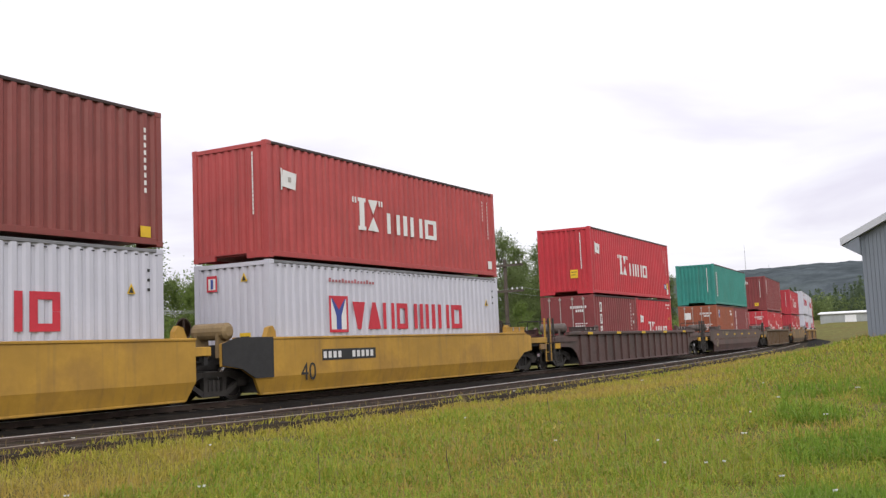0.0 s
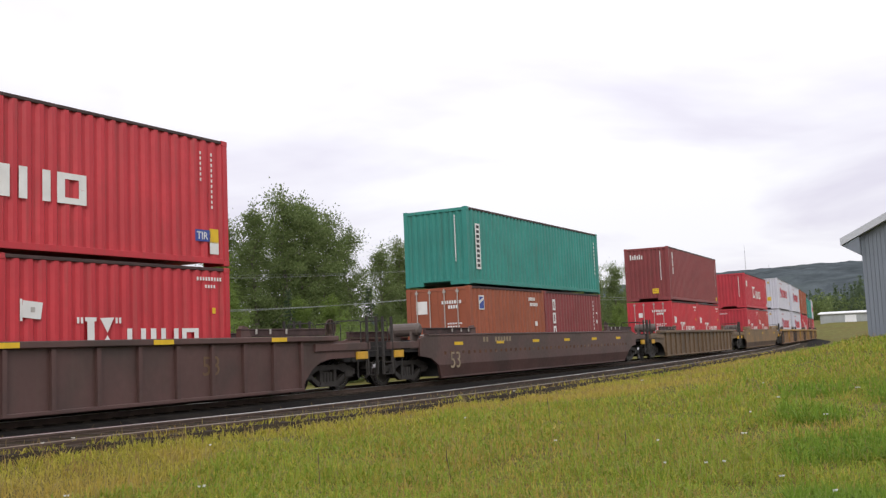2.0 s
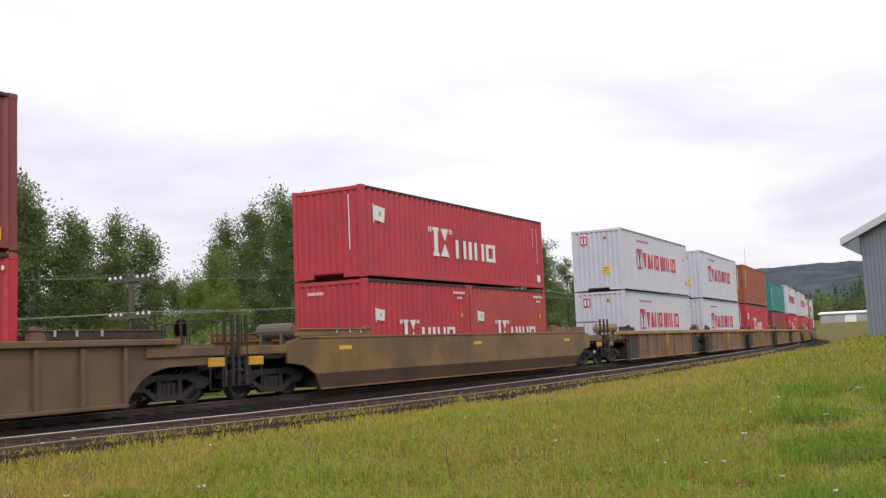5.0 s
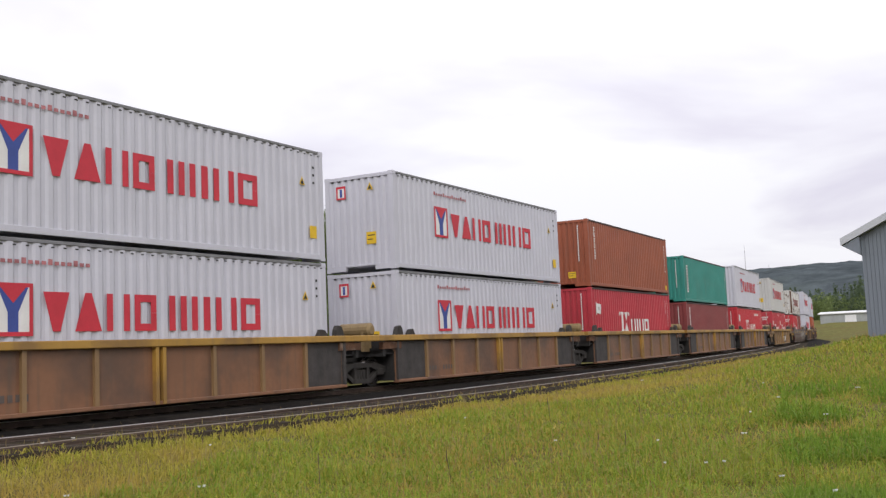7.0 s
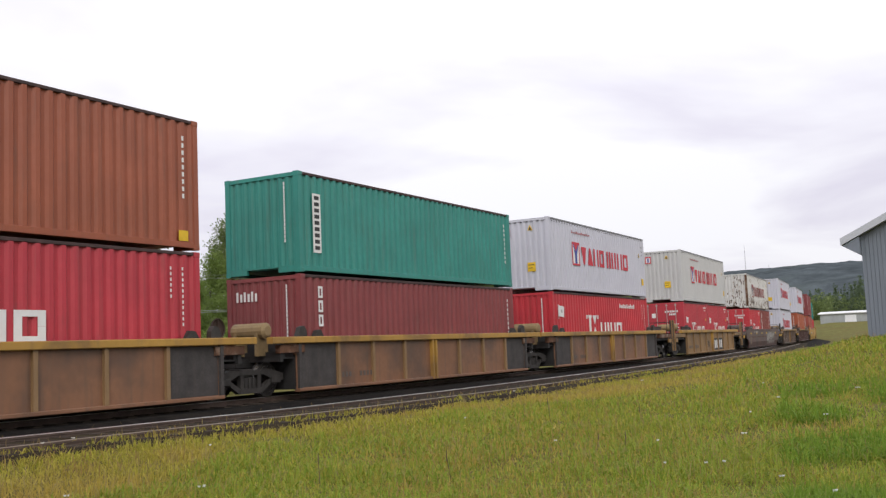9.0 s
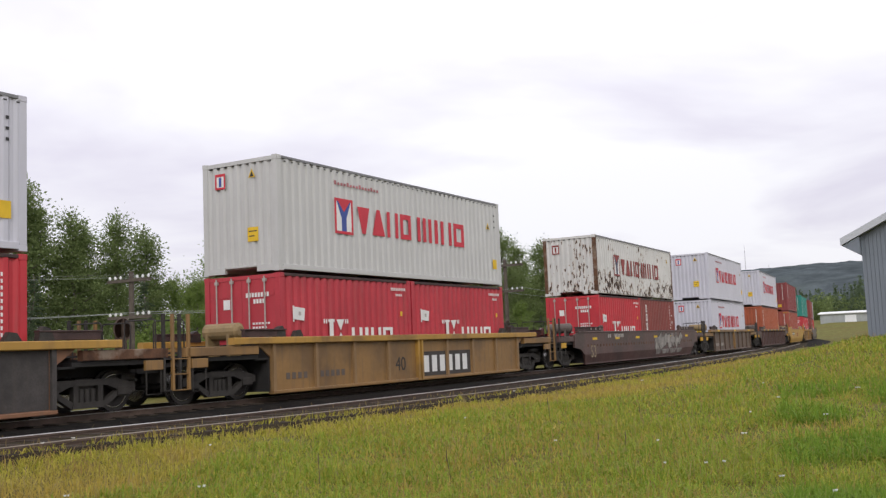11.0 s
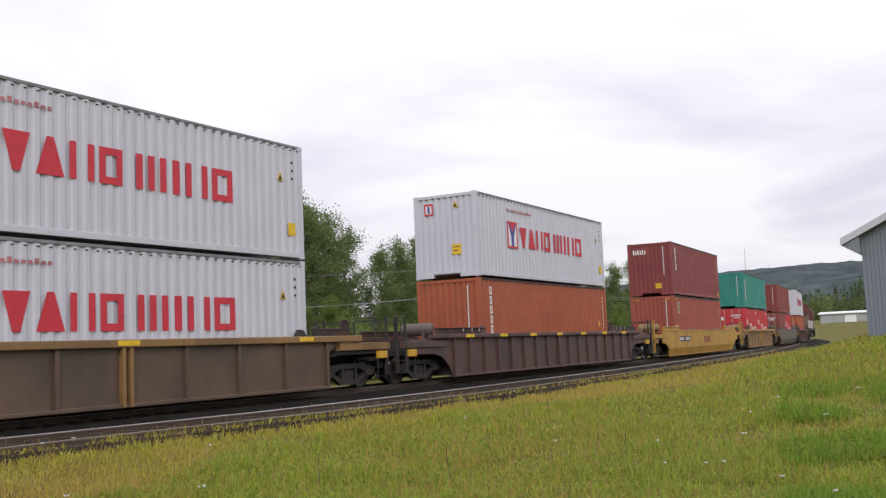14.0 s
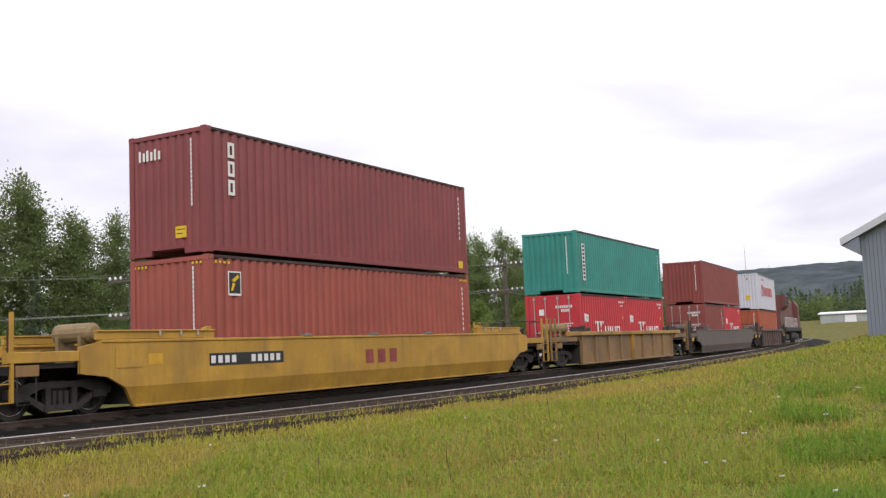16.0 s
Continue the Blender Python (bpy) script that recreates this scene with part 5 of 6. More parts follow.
    piece("well_floor", shared(("well_floor", hb), lambda: Geo().box(-1.36, 1.36, -hb, -hb + 2.2, 0.22, 0.425).box(-1.36, 1.36, hb - 2.2, hb, 0.22, 0.425).box(-1.36, 1.36, -0.6, 0.6, 0.22, 0.425)
                               .box(-1.33, -0.9, -hb, hb, 0.22, 0.40).box(0.9, 1.33, -hb, hb, 0.22, 0.40).mesh("well_floor", M["black"])), car)
    for sy in (-1, 1):
        turn = Matrix() if sy > 0 else TURN
        end = 7.7 if sy in joined else max(abs(t) for t in trucks) + reach
        dark = M["black"] if kind == "smooth" and paint_name != "yellow" or kind != "smooth" else mt
        piece("bulkhead", shared(("bulkhead", hb, paint_name), lambda: Geo().box(-1.345, 1.345, hb - 0.03, hb + 0.05, 0.15, 1.30).box(-1.345, 1.345, hb + 0.04, hb + 0.5, 0.90, 0.94).mesh("bulkhead", M["black"])), car, turn)
        piece("end_platform", shared(("end_platform", hb, end, paint_name), lambda: Geo().box(-1.36, 1.36, hb + 0.42, end - 0.5, 0.93, 1.02).box(-0.45, 0.45, hb + 0.3, end, 0.72, 0.94)
                                     .box(-1.40, 1.40, end - 0.62, end - 0.5, 0.84, 1.08).mesh("end_platform", M["black"])), car, turn)
        rusty = M["rust"] if paint_name == "ochre_red" else M["ochre"] if sill else top
        bar = shared(("end_sill", ht, end, paint_name, sill), lambda: Geo().box(-0.075, 0.075, min(ht, end - 0.5) - 0.9, end - 0.45, 1.04, 1.24, 0.012).mesh("end_sill", rusty))
        for x in (-1.375, 1.375):
            piece("end_sill", bar, car, turn @ Matrix.Translation((x, 0, 0)))
        if sy not in joined:
            piece("coupler", shared("coupler", lambda: Geo().box(-0.12, 0.12, -0.1, 0.75, 0.72, 0.95, 0.02).box(-0.2, 0.2, 0.55, 0.85, 0.66, 1.0, 0.03).mesh("coupler", M["truck"])), car, turn @ Matrix.Translation((0, end, 0)))
            trim = M["yellow"] if paint_name == "yellow" else M["ochre"] if paint_name == "ochre" else M["truck"]
            step = shared(("ladder", paint_name, sill), lambda: Geo().box(-0.03, 0.03, -0.26, -0.20, 0.35, 1.95, 0.006).box(-0.03, 0.03, 0.20, 0.26, 0.35, 1.95, 0.006)
                          .box(-0.02, 0.02, -0.22, 0.22, 0.35, 0.37).box(-0.02, 0.02, -0.22, 0.22, 0.68, 0.70).box(-0.02, 0.02, -0.22, 0.22, 1.0, 1.02).mesh("ladder", trim))
            for x in (-1.42, 1.42):
                piece("ladder", step, car, turn @ Matrix.Translation((x, end - 0.32, 0)))
            rail_me = shared("handrail", lambda: Geo().bent([(-0.45, 0, 1.0), (-0.45, 0, 1.80), (-0.40, 0, 1.85), (0.40, 0, 1.85), (0.45, 0, 1.80), (0.45, 0, 1.0)], 0.018).mesh("handrail", M["truck"]))
            for x in (-0.8, 0.8):
                piece("handrail", rail_me, car, turn @ Matrix.Translation((x, end - 0.6, 0)))
            crate = shared("walkway", lambda: Geo().box(-1.25, 1.25, -0.35, 0.35, 1.12, 1.16).box(-1.2, -1.1, -0.3, 0.3, 1.0, 1.13).box(1.1, 1.2, -0.3, 0.3, 1.0, 1.13).mesh("walkway", M["truck"]))
            piece("walkway", crate, car, turn @ Matrix.Translation((0, end - 1.1, 0)))
        if sy not in joined:
            stp = shared(("corner_step", paint_name), lambda: Geo().box(-0.03, 0.03, -0.24, 0.24, 0.80, 1.00, 0.008).mesh("corner_step", M["ochre" if paint_name in ("ochre", "ochre_red", "yellow") else "step_yellow"]))
            rung = shared("step_rung", lambda: Geo().bent([(0, -0.2, 0.82), (0, -0.2, 0.31), (0, 0.2, 0.31), (0, 0.2, 0.82)], 0.016).mesh("step_rung", M["truck"]))
            for x in (-1.44, 1.44):
                piece("corner_step", stp, car, turn @ Matrix.Translation((x, end - 0.85, 0)), "yellow safety step plate")
                piece("step_rung", rung, car, turn @ Matrix.Translation((x, end - 0.85, 0)))
            lowlid = min(hb, 6.3) + 0.25
            far = ht - 0.45
            lid = shared(("guard_panel", lowlid, ht, paint_name), lambda: Geo().box(-0.05, 0.05, lowlid - 0.35, far, 1.44, 1.60, 0.01).box(-0.09, 0.07, lowlid - 0.37, far + 0.02, 1.59, 1.625, 0.01)
                         .mesh("guard_panel", mt if paint_name in ("yellow", "olive_ochre") else M["edge"]))
            for x, m in ((1.38, Matrix()), (-1.38, TURN)):
                piece("guard_panel", lid, car, turn @ Matrix.Translation((x, 0, 0)), "raised guard panel over the side")
            if kind != "ribbed" or hb > 8:
                tick = shared("lashing_tick", lambda: Geo().box(-0.012, 0.012, -0.025, 0.025, 1.50, 1.62).mesh("lashing_tick", M["grey_paint"]))
                for q in (0.15, 0.65, 1.25):
                    piece("lashing_tick", tick, car, turn @ Matrix.Translation((1.455, lowlid + q, 0)))
                    piece("lashing_tick", tick, car, turn @ Matrix.Translation((-1.455, lowlid + q, 0)))
            pipe = shared("brake_pipe", lambda: Geo().tube((-1.1, 0, 0.62), (1.1, 0, 0.62), 0.03, None, 6).box(-0.5, 0.2, -0.25, 0.25, 0.5, 0.72, 0.03).box(0.5, 0.9, -0.2, 0.15, 0.45, 0.75, 0.03).mesh("brake_pipe", M["truck"]))
            piece("brake_pipe", pipe, car, turn @ Matrix.Translation((0, end - 1.0, 0)))
        if sy < 0:
            tank = shared(("air_reservoir", paint_name), lambda: Geo().tube((-0.6, 0, 1.35), (0.35, 0, 1.35), 0.20, None, 14).box(-0.5, -0.42, -0.2, 0.2, 0.75, 1.3).box(0.15, 0.23, -0.2, 0.2, 0.75, 1.3)
                          .tube((-0.66, 0, 1.35), (-0.6, 0, 1.35), 0.12, 0.20, 14).tube((0.35, 0, 1.35), (0.41, 0, 1.35), 0.20, 0.12, 14).mesh("air_reservoir", M["tank"] if sill or paint_name == "yellow" else M["car_grey"]))
            piece("air_reservoir", tank, car, Matrix.Translation((0.72, -(hb + 0.75), 0.24)))
            wheel = shared("brake_wheel", lambda: Geo().lathe_x([(0.0, 0.26), (0.03, 0.28), (0.05, 0.26), (0.03, 0.24), (0.0, 0.26)], 18, 0, 1.72).box(0.0, 0.05, -0.02, 0.02, 1.0, 1.98).box(-0.12, 0.05, -0.10, 0.10, 1.0, 1.55, 0.02).mesh("brake_wheel", M["rail_rust"]))
            piece("brake_wheel", wheel, car, Matrix.Translation((-0.95, -(end - 0.9), 0)))
        if guides:
            ear = shared(("container_guide", paint_name, sill), lambda: Geo().prism_x([(-0.18, 1.40), (0.20, 1.40), (0.08, 1.66), (-0.06, 1.70), (-0.16, 1.58)], 1.30, 1.44).mesh("container_guide", M["truck"] if sill else top))
            for sx in (0, 1):
                m = turn @ Matrix.Translation((0, min(hb, 6.3) + 0.05, 0))
                piece("container_guide", ear, car, m if sx == 0 else turn @ Matrix.Translation((-2.74, min(hb, 6.3) + 0.05, 0)))
            if sill:
                stub = shared("guide_stub", lambda: Geo().prism_x([(-0.2, 1.42), (0.2, 1.42), (0.08, 1.58), (-0.08, 1.60)], 1.30, 1.42).mesh("guide_stub", M["truck"]))
                piece("guide_stub", stub, car, turn @ Matrix.Translation((0, 5.65, 0)))
                piece("guide_stub", stub, car, turn @ Matrix.Translation((-2.72, 5.65, 0)))
    for y in trucks:
        bogie(car, y)
    xs = 1.52 if kind != "smooth" else 1.477
    for i in range(tags):
        y = -hb + 1.0 + i * (2 * hb - 2.0) / max(1, tags - 1)
        z = 1.31 if kind != "smooth" else 1.08
        strip_me = shared(("reflector", kind), lambda: Geo().box(xs, xs + 0.006, -0.28, 0.28, z, z + 0.1).mesh("reflector_strip", M["y_paint"]))
        piece("reflector_strip", strip_me, car, Matrix.Translation((0, y, 0)), "yellow reflective strip")
    return car


def digits(car, text, y, z, size, mat, x=1.478):
    me = letters(text, size, M[mat])
    me.transform(Matrix.Rotation(radians(90), 4, "Z"))
    piece("lettering", me, car, Matrix.Translation((x, y, z)), "painted number " + text)


def plate(car, y0, y1, z, h, n, back="k_paint", ink="w_paint", x=1.478, split=0.4, inset=0.2):
    """A dark panel with a row of plain pale bars."""
    if back:
        piece("number_panel", Geo().box(x, x + 0.004, y0, y1, z, z + h).mesh("number_panel", M[back]), car, None, "black panel with pale bars")
    g, step = Geo(), (y1 - y0 - 0.1) / n
    for i in range(n):
        if split and abs(i / n - split) < 0.6 / n:
            continue
        a = y0 + 0.05 + i * step
        g.box(x + 0.004, x + 0.008, a, a + step * 0.62, z + h * inset, z + h * (1 - inset))
    tagged(piece("number_block", g.mesh("number_block", M[ink]), car), kind="stuff")


def rust_dots(car):
    """The row of rusty rivet patches along a smooth side."""
    g = Geo()
    for i in range(44):
        y = -8.4 + i * 0.39
        g.box(1.4755, 1.479, y, y + 0.15, 0.80 + 0.012 * math.sin(i * 2.7), 0.90)
    tagged(piece("rivet_patches", g.mesh("rivet_patches", M["rust"]), car, None, "row of rusty rivet patches"), kind="stuff")


def scrawl(car):
    """A large sprayed tag: rounded pale shapes edged in black, running over the fold of the side."""
    spots = ((1.75, 0.62, 0.50, 0.62, 18), (2.6, 0.70, 0.62, 0.72, -12), (3.55, 0.80, 0.80, 0.44, 6), (4.45, 0.72, 0.48, 0.66, 20), (5.2, 0.80, 0.62, 0.50, -15), (6.05, 0.76, 0.50, 0.62, 12), (6.95, 0.84, 0.72, 0.34, 24))
    spots = [(1.35 + 0.84 * (y - 1.35), z, 0.84 * w, h, turn) for y, z, w, h, turn in spots]
    for k, (grow, mat, x) in enumerate(((0.05, "soot", 1.4765), (0.0, "scrawl_grey", 1.4800))):
        for i, (y, z, w, h, turn) in enumerate(spots):
            prof = []
            for q in range(16):
                a = 2 * math.pi * q / 16
                r = 1 + 0.30 * math.sin(4 * a + i * 1.7) * (1 if q % 2 else 0.5)
                dy, dz = (w * 0.84 + grow) * r * math.cos(a), (h * 0.60 + grow) * r * math.sin(a)
                t = radians(turn)
                prof.append((y + dy * math.cos(t) - dz * math.sin(t), min(1.36, max(0.51, z + 0.16 + dy * math.sin(t) + dz * math.cos(t)))))
            piece("scrawl" if k else "scrawl_outline", Geo().prism_x(prof, x, x + 0.003 + 0.0003 * i).mesh("scrawl", M[mat]), car, None, "pale grey sprayed scrawl" if k else "black outline of the scrawl")
    low = Geo()
    for i, (y, w) in enumerate(((1.45, 1.0), (2.5, 1.45), (4.0, 1.2), (5.25, 1.1))):
        low.add([(1.480, y, 0.50), (1.480, y + w, 0.50), (1.425, y + w * 0.86, 0.285), (1.417, y + w * 0.2, 0.255)], [(0, 1, 2, 3)])
    tagged(piece("scrawl", low.mesh("scrawl", M["scrawl_grey"]), car, None, "faded lower part of the scrawl"), kind="stuff")


# ---------------------------------------------------------------- the train
def stow(box, s_end, low_height, length, second=False, upper=False):
    """Set a container in its well: s_end is the near end of the forty-foot bay."""
    z = FLOOR + (low_height + 0.045 if upper else 0.0)
    y = 0.0
    if length == L20:
        y = 3.067 if second else -3.067
    RIDERS.append((box, s_end + L40 / 2, 8.0, Matrix.Translation((0, y, z))))


def train():
    a40, a53 = (6.7, 8.1), (8.45, 9.85)
    own40, own53 = (-8.1, 8.1), (-9.95, 9.95)
    near_k = "red twenty-foot container with white bars and flag emblem"

    def run(car, s_end, half):
        RIDERS.append((car, s_end + L40 / 2, half, Matrix()))
        return car

    # yellow articulated pair
    c = run(well_car("smooth", "yellow", 6.55, 6.75, (-8.1,), "yellow smooth-sided double-stack well car", joined=(1,)), 3.49, 8.0)
    stow(white_box(), 3.49, HIGH, L40)
    stow(plain_box(HIGH, "deep_maroon", "brown-red forty-foot container with yellow stickers", 0), 3.49, HIGH, L40, upper=True)
    c = run(well_car("smooth", "yellow", *a40, (-7.9, 8.1), "yellow smooth-sided double-stack well car with black end", joined=(-1,)), 19.16, 8.0)
    piece("end_panel", Geo().prism_x([(-8.1, 0.82), (-7.45, 0.72), (-7.0, 0.49), (-6.35, 0.49), (-6.35, 1.436), (-7.6, 1.436), (-8.1, 1.30)], 1.476, 1.503).mesh("end_panel", M["k_paint"]), c, None, "black painted car end")
    digits(c, "40", -5.3, 0.36, 0.62, "k_paint")
    plate(c, -4.42, -2.0, 0.82, 0.28, 11)
    stow(white_box(), 19.16, HIGH, L40)
    stow(red_box(HIGH, "dull_red", "faded red forty-foot container with white bars and flag emblem", True), 19.16, HIGH, L40, upper=True)
    # brown ribbed car
    c = run(well_car("ribbed", "car_brown", *a53, own53, "dark brown ribbed double-stack well car", tags=5), 40.62, 9.9)
    digits(c, "53", 4.95, 0.62, 0.60, "car_olive", x=1.392)
    stow(brown_short("dark brown twenty-foot container with white bars running down"), 40.62, STD, L20)
    stow(red_short(near_k, False), 40.62, STD, L20, True)
    c = red_box(HIGH, "red")
    side_mark(c, "sign_field", M["b_paint"], [(5.02, 5.52, 0.52, 0.78)], "small dark blue sign")
    me = letters("TIR", 0.24, M["w_paint"])
    me.transform(Matrix.Rotation(radians(90), 4, "Z"))
    piece("lettering", me, c, Matrix.Translation((1.224, 5.06, 0.565)), "white sign lettering")
    stow(c, 40.62, STD, L40, upper=True)
    # brown smooth car
    c = run(well_car("smooth", "car_brown", *a53, own53, "dark brown smooth-sided double-stack well car", tags=6), 64.39, 9.9)
    digits(c, "53", -8.05, 0.38, 0.72, "tan_paint")
    plate(c, -5.8, -3.5, 1.10, 0.26, 10, None, "tan_paint", split=0.25)
    rust_dots(c)
    stow(orange_short(), 64.39, STD, L20)
    stow(brown_short("dark brown twenty-foot container with white bars running down"), 64.39, STD, L20, True)
    stow(plain_box(STD, "green", "sea-green forty-foot container with a white strip of bars", 9, False, side_len=0.2), 64.39, STD, L40, upper=True)
    # olive ribbed car
    c = run(well_car("ribbed", "car_olive", *a53, own53, "dirty olive-brown ribbed double-stack well car"), 88.01, 9.9)
    stow(red_short(near_k), 88.01, STD, L20)
    stow(red_short(near_k, False), 88.01, STD, L20, True)
    stow(plain_box(HIGH, "brown", "dark brown forty-foot container with white bars and yellow sticker", 3, True, 3, 0.34), 88.01, STD, L40, upper=True)
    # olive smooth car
    # Its inward-sloping lower sides take a darker brown than the upper plates.
    c = run(well_car("smooth", "olive_ochre", *a53, own53, "dirty ochre-brown smooth-sided double-stack well car", tags=3, low_paint="dark_umber"), 111.30, 9.9)
    stow(red_short(near_k, False, "crimson"), 111.30, STD, L20)
    stow(red_short(near_k, False, "dull_red"), 111.30, STD, L20, True)
    stow(red_box(STD, "crimson", "crimson forty-foot container with white bars and flag emblem", True), 111.30, STD, L40, upper=True)
    # five ochre articulated units
    five = "weathered ochre ribbed articulated well car with yellow sill"
    loads = ((132.91, (-8.1,)), (148.51, (-7.8,)), (164.07, (-7.8,)), (179.85, (-7.9,)), (195.62, (-7.9, 7.6)))
    for i, (s, tr) in enumerate(loads):
        c = run(well_car("ribbed", "ochre_red", 6.55, 8.05 if i in (0, 4) else 7.6, tr, five, "ochre_top", joined=((1,), (-1, 1), (-1, 1), (-1, 1), (-1,))[i]), s, 8.0)
        plate(c, -4.9, -3.0, 0.32, 0.22, 11, None, "car_grey", x=1.392)
        for y0 in (-6.42, 4.94):
            piece("end_panel", shared("sooty_end", lambda: Geo().box(1.391, 1.394, 0.0, 1.48, 0.18, 1.26).mesh("end_panel", M["soot"])), c, Matrix.Translation((0, y0, 0)), "sooty dark end panel")
    for s in (132.91, 148.51):
        stow(white_box(), s, HIGH, L40)
        stow(white_box(), s, HIGH, L40, upper=True)
    stow(red_box(HIGH, "crimson", "crimson forty-foot container with white bars and flag emblem", True), 164.07, HIGH, L40)
    stow(plain_box(HIGH, "rust_orange", "orange-brown forty-foot container with white bars running down", 6, True, 0, 0.20), 164.07, HIGH, L40, upper=True)
    stow(plain_box(STD, "brown", "dark brown-red forty-foot container with white bars", 3, False, 3, 0.3), 179.85, STD, L40)
    stow(plain_box(STD, "green", "sea-green forty-foot container with a white strip of bars", 9, False, side_len=0.2), 179.85, STD, L40, upper=True)
    c = red_box(STD, "red", "bright red forty-foot container with white bars and small print", True)
    side_mark(c, "small_print", M["w_paint"], [(1.9 + i * 0.17, 2.01 + i * 0.17, 2.05, 2.05 + (0.14 if i % 3 else 0.20)) for i in range(13)], "line of small white print in bars")
    stow(c, 195.62, STD, L40)
    stow(white_box(), 195.62, STD, L40, upper=True)
    # ochre single
    c = run(well_car("ribbed", "ochre", *a40, own40, "weathered ochre ribbed well car with yellow sill", "ochre_top"), 215.03, 8.1)
    plate(c, 0.25, 3.2, 0.20, 0.72, 6, "soot", "w_paint", x=1.392, split=0, inset=0.16)
    digits(c, "40", -1.25, 0.42, 0.55, "k_paint", x=1.392)
    plate(c, -6.2, -3.6, 0.36, 0.26, 11, None, "car_grey", x=1.392)
    stow(red_short(near_k, True, "crimson"), 215.03, STD, L20)
    stow(red_short(near_k, False, "crimson"), 215.03, STD, L20, True)
    stow(white_box(HIGH, "cream", "warm grey forty-foot container with red name bars and square emblem"), 215.03, STD, L40, upper=True)
    # brown smooth car with a scrawl
    c = run(well_car("smooth", "car_brown", *a53, own53, "dark brown smooth-sided well car with pale scrawl", tags=6), 236.72, 9.9)
    digits(c, "53", -8.05, 0.36, 0.72, "tan_paint")
    plate(c, -5.8, -3.5, 1.10, 0.26, 10, None, "grey_paint", split=0.25)
    scrawl(c)
    rust_dots(c)
    stow(red_short(near_k), 236.72, STD, L20)
    stow(brown_short("brown twenty-foot container with white bars running down", "deep_maroon", 4, 0.8, 0.36), 236.72, STD, L20, True)
    stow(rusty_box(), 236.72, STD, L40, upper=True)
    # dark ochre ribbed car
    c = run(well_car("ribbed", "dark_umber", *a40, own40, "dark dirty brown ribbed well car with ochre sill", "ochre", tags=3), 258.24, 8.1)
    plate(c, -6.2, -3.6, 0.36, 0.30, 10, None, "grey_paint", x=1.392)
    stow(white_box(), 258.24, HIGH, L40)
    stow(white_box(), 258.24, HIGH, L40, upper=True)
    # brown ribbed car
    c = run(well_car("ribbed", "car_brown", *a53, own53, "dark brown ribbed double-stack well car with yellow strips", tags=7), 279.92, 9.9)
    c = plain_box(HIGH, "orange", "orange-brown forty-foot container with white bars running down", 6, False, 0, 0.27)
    side_poly(c, "warning_triangle", M["y_paint"], [[(5.0, 1.25), (5.22, 1.25), (5.11, 1.5)]], "yellow warning triangle")
    stow(c, 279.92, HIGH, L40)
    stow(white_box(), 279.92, HIGH, L40, upper=True)
    # yellow smooth car
    c = run(well_car("smooth", "yellow", *a53, own53, "yellow smooth-sided double-stack well car with black panel"), 303.47, 9.9)
    plate(c, -6.38, -3.85, 0.83, 0.27, 11)
    plate(c, -0.42, 1.45, 0.56, 0.62, 3, None, "rust_red", split=0)
    pad = shared("sill_pad", lambda: Geo().box(1.36, 1.51, -0.14, 0.14, 1.436, 1.50, 0.012).mesh("sill_pad", M["edge_pale"]))
    for y in (-2.9, 0.1, 3.0):
        piece("sill_pad", pad, c, Matrix.Translation((0, y, 0)), "pale worn pad on the sill")
    piece("end_plate", Geo().box(1.477, 1.49, -9.0, -8.3, 0.88, 1.28).mesh("end_plate", M["yellow"]), c)
    piece("warning_patch", Geo().box(1.4765, 1.480, -8.15, -7.75, 0.92, 1.14).mesh("warning_patch", M["step_yellow"]), c, None, "bright yellow reflective patch")
    c = plain_box(HIGH, "maroon", "brown-red forty-foot container with dark square emblem", 0, False)
    hazard_ticks(c, L40 / 2, HIGH)
    side_mark(c, "emblem_field", M["k_paint"], [(-5.42, -5.04, 2.02, 2.50)], "dark square emblem")
    side_mark(c, "emblem_rim", M["w_paint"], [(-5.45, -5.42, 1.97, 2.53), (-5.04, -5.01, 1.97, 2.53), (-5.42, -5.04, 1.97, 2.02), (-5.42, -5.04, 2.50, 2.53)], "thin pale emblem rim")
    side_poly(c, "emblem_wedge", M["y_paint"], [[(-5.36, 2.08), (-5.30, 2.08), (-5.22, 2.24), (-5.30, 2.28)], [(-5.34, 2.32), (-5.24, 2.28), (-5.08, 2.40), (-5.12, 2.46)]], x=1.222)
    stow(c, 303.47, HIGH, L40)
    stow(plain_box(HIGH, "brown", "dark brown forty-foot container with white bars and yellow sticker", 3, True, 3, 0.36), 303.47, HIGH, L40, upper=True)
    # ochre ribbed car
    c = run(well_car("ribbed", "ochre", *a40, own40, "weathered ochre ribbed well car", "ochre_top"), 325.39, 8.1)
    stow(red_short(near_k), 325.39, STD, L20)
    stow(red_short(near_k, False), 325.39, STD, L20, True)
    stow(plain_box(STD, "green", "sea-green forty-foot container with a white strip of bars", 9, False, side_len=0.2), 325.39, STD, L40, upper=True)
    # grey-brown smooth car
    c = run(well_car("smooth", "car_grey", *a53, own53, "grey-brown smooth-sided double-stack well car"), 347.39, 9.9)
    stow(brown_short("brown twenty-foot container with doors and white marks", "deep_maroon", 0), 347.39, STD, L20)
    stow(red_short(near_k, False), 347.39, STD, L20, True)
    stow(plain_box(STD, "deep_maroon", "brown-red forty-foot container with white bars", 0, False), 347.39, STD, L40, upper=True)
    # last car
    c = run(well_car("ribbed", "car_brown", *a40, own40, "dark brown ribbed well car before the locomotive"), 369.4, 8.1)
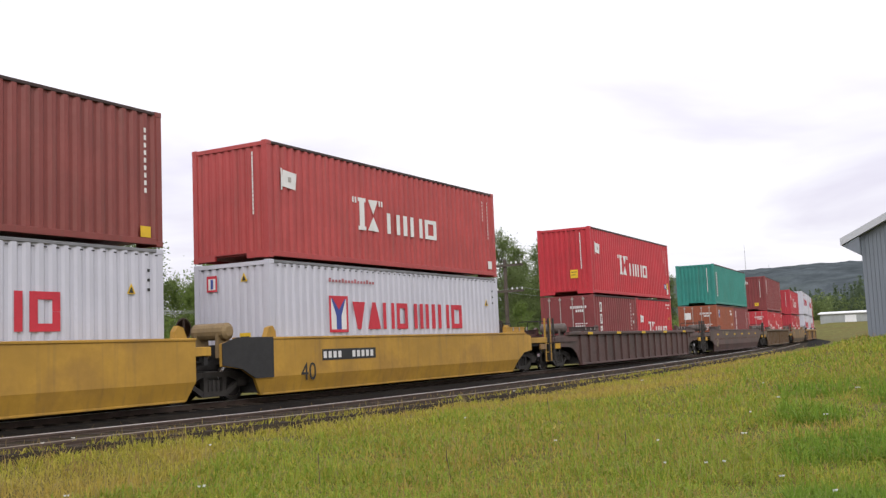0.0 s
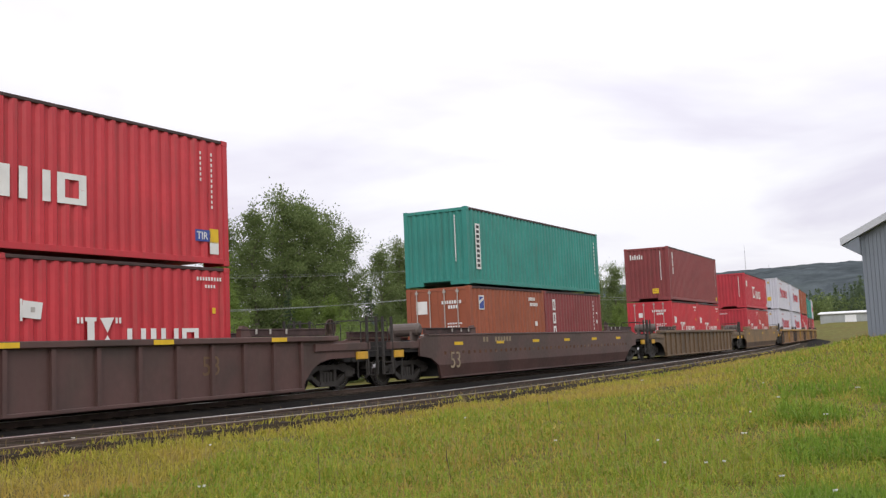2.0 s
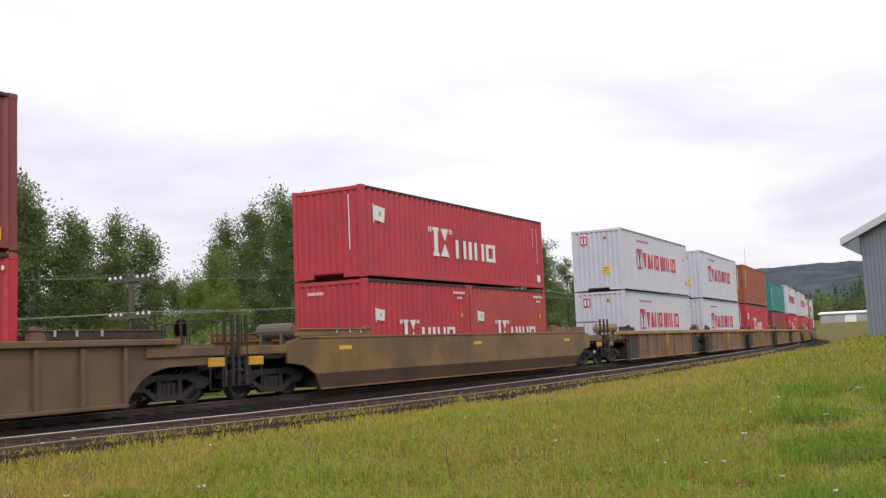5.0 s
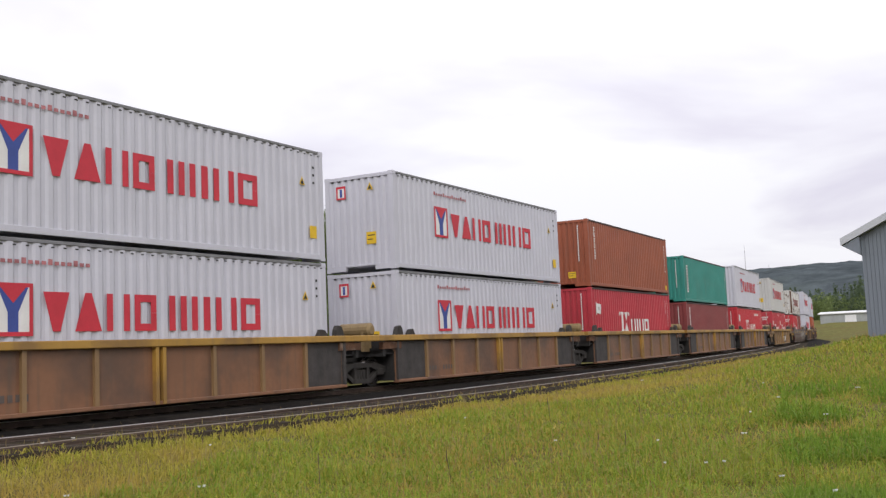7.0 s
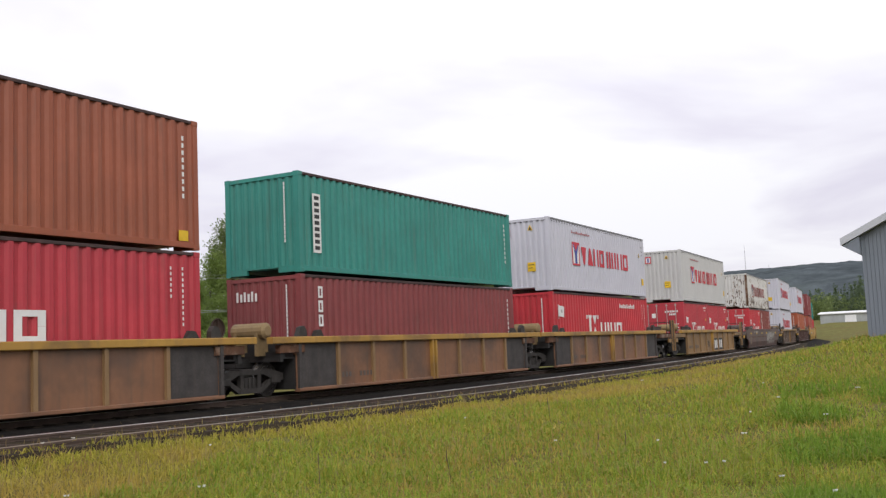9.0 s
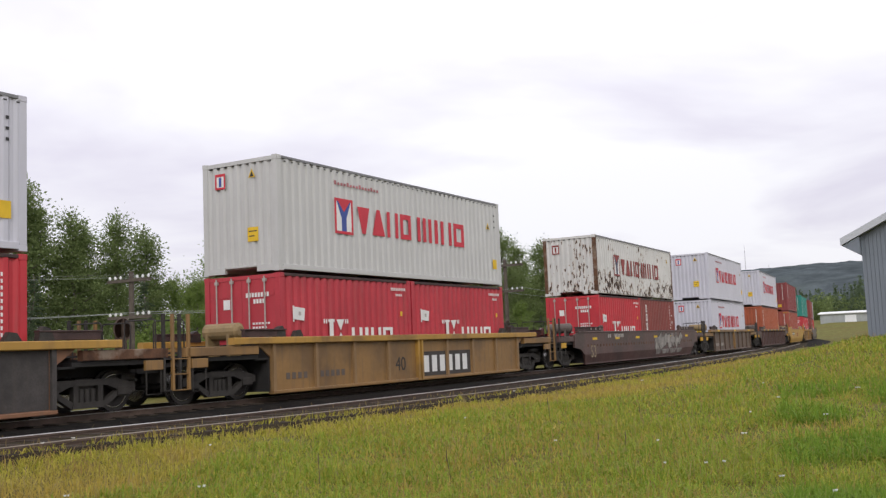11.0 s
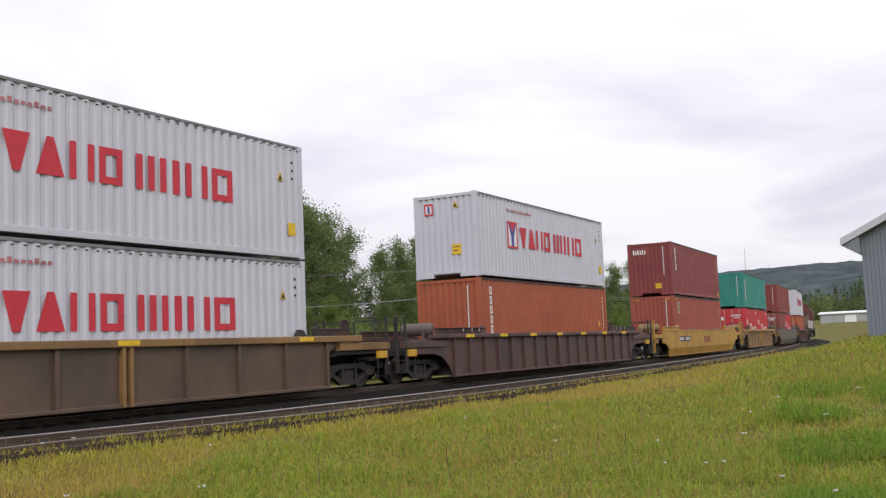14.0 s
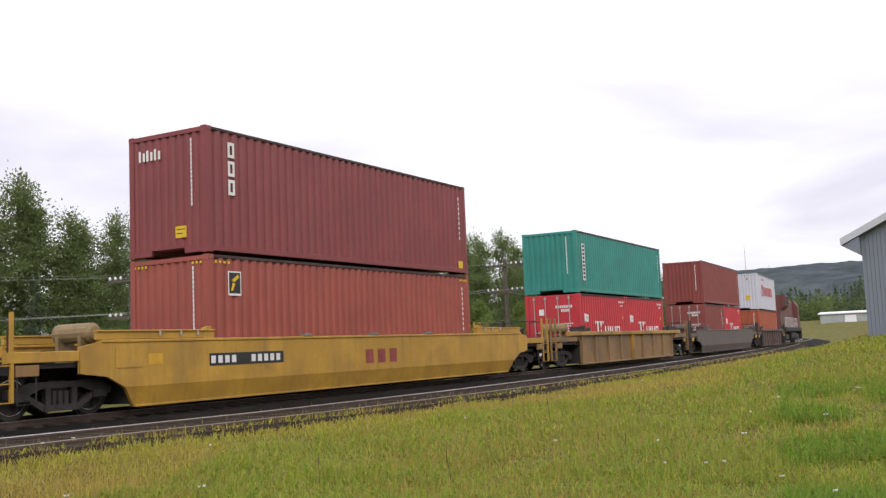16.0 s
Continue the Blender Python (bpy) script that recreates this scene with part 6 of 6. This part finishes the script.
    stow(plain_box(STD, "orange", "plain orange-brown forty-foot steel container", 0, False), 369.4, STD, L40)
    stow(white_box(), 369.4, STD, L40, upper=True)
    # the pushing locomotive
    RIDERS.append((locomotive(), 397.2, 6.5, Matrix()))


def locomotive():
    """A six-axle diesel locomotive, its long hood towards the cars."""
    lo = tagged(empty("locomotive"), "red diesel locomotive with dark roof pushing the train", "locomotive", "cars of the train")
    red, dark = M["loco_red"], M["black"]
    piece("deck", Geo().box(-1.5, 1.5, -10.6, 10.6, 1.2, 1.62, 0.05).mesh("deck", dark), lo)
    piece("hood", Geo().box(-1.0, 1.0, -10.0, 5.6, 1.6, 4.55, 0.18).mesh("hood", red), lo)
    piece("radiator", Geo().prism([(-1.0, 3.3), (1.0, 3.3), (1.5, 3.75), (1.5, 4.75), (-1.5, 4.75), (-1.5, 3.75)], -9.7, -5.4).mesh("radiator", red), lo)
    piece("radiator_grille", Geo().box(-1.51, 1.51, -9.4, -5.7, 3.85, 4.6).mesh("radiator_grille", dark), lo)
    piece("cab", Geo().prism([(-1.5, 1.6), (1.5, 1.6), (1.5, 4.0), (1.1, 4.55), (-1.1, 4.55), (-1.5, 4.0)], 5.6, 8.2).mesh("cab", red), lo)
    piece("nose", Geo().box(-0.9, 0.9, 8.2, 10.0, 1.6, 3.1, 0.2).mesh("nose", red), lo)
    piece("cab_window", Geo().box(-1.51, 1.51, 6.1, 7.6, 3.0, 3.7).mesh("cab_window", M["k_paint"]), lo)
    piece("exhaust", Geo().box(-0.4, 0.4, -1.5, 0.2, 4.5, 4.85, 0.05).mesh("exhaust", dark), lo)
    piece("fuel_tank", Geo().box(-1.4, 1.4, -3.4, 3.4, 0.35, 1.2, 0.2).mesh("fuel_tank", dark), lo)
    piece("hood_stripe", Geo().box(-1.012, 1.012, -9.9, -9.2, 2.3, 2.8).mesh("hood_stripe", M["edge_pale"]), lo, None, "white panel on the hood")
    for x in (-1.42, 1.42):
        g = Geo()
        for i in range(12):
            g.tube((x, -10.2 + i * 1.4, 1.6), (x, -10.2 + i * 1.4, 2.6), 0.02, None, 6)
        g.tube((x, -10.2, 2.6), (x, 5.2, 2.6), 0.02, None, 6)
        piece("handrail", g.mesh("handrail", M["w_paint"]), lo)
    piece("end_steps", Geo().box(-1.45, 1.45, -10.75, -10.55, 0.4, 1.2).box(-1.45, 1.45, 10.55, 10.75, 0.4, 1.2).mesh("end_steps", M["black"]), lo)
    for y in (-6.6, 6.6):
        piece("truck_frame", Geo().box(-1.2, -1.05, y - 2.4, y + 2.4, 0.45, 0.95, 0.05).box(1.05, 1.2, y - 2.4, y + 2.4, 0.45, 0.95, 0.05).mesh("truck_frame", M["truck"]), lo)
        for dy in (-1.85, 0, 1.85):
            ax = piece("wheelset", shared("loco_axle", lambda: Geo().lathe_x([(0.62, 0.1), (0.62, 0.53), (0.78, 0.53), (0.78, 0.1)], 20).lathe_x([(-0.78, 0.1), (-0.78, 0.53), (-0.62, 0.53), (-0.62, 0.1)], 20)
                       .tube((-1, 0, 0), (1, 0, 0), 0.1).mesh("wheelset", M["truck"])), lo, Matrix.Translation((0, y + dy, 0.53)))
            AXLES.append((ax, Matrix.Translation((0, y + dy, 0.53)), 0.53))
    return lo


train()



# ---------------------------------------------------------------- how it all moves
def travelled(t):
    return 17.489 * t + 0.5 * 0.0515 * t * t


def motions():
    times = [i * 0.25 for i in range(65)]
    for thing, s0, half, local in RIDERS:
        walk(thing, [(t, ride(s0 - travelled(t), half) @ local) for t in times])
    for axle, base, radius in AXLES:
        walk(axle, [(i / 30, base @ Matrix.Rotation(travelled(i / 30) / radius, 4, "X")) for i in range(481)])


motions()
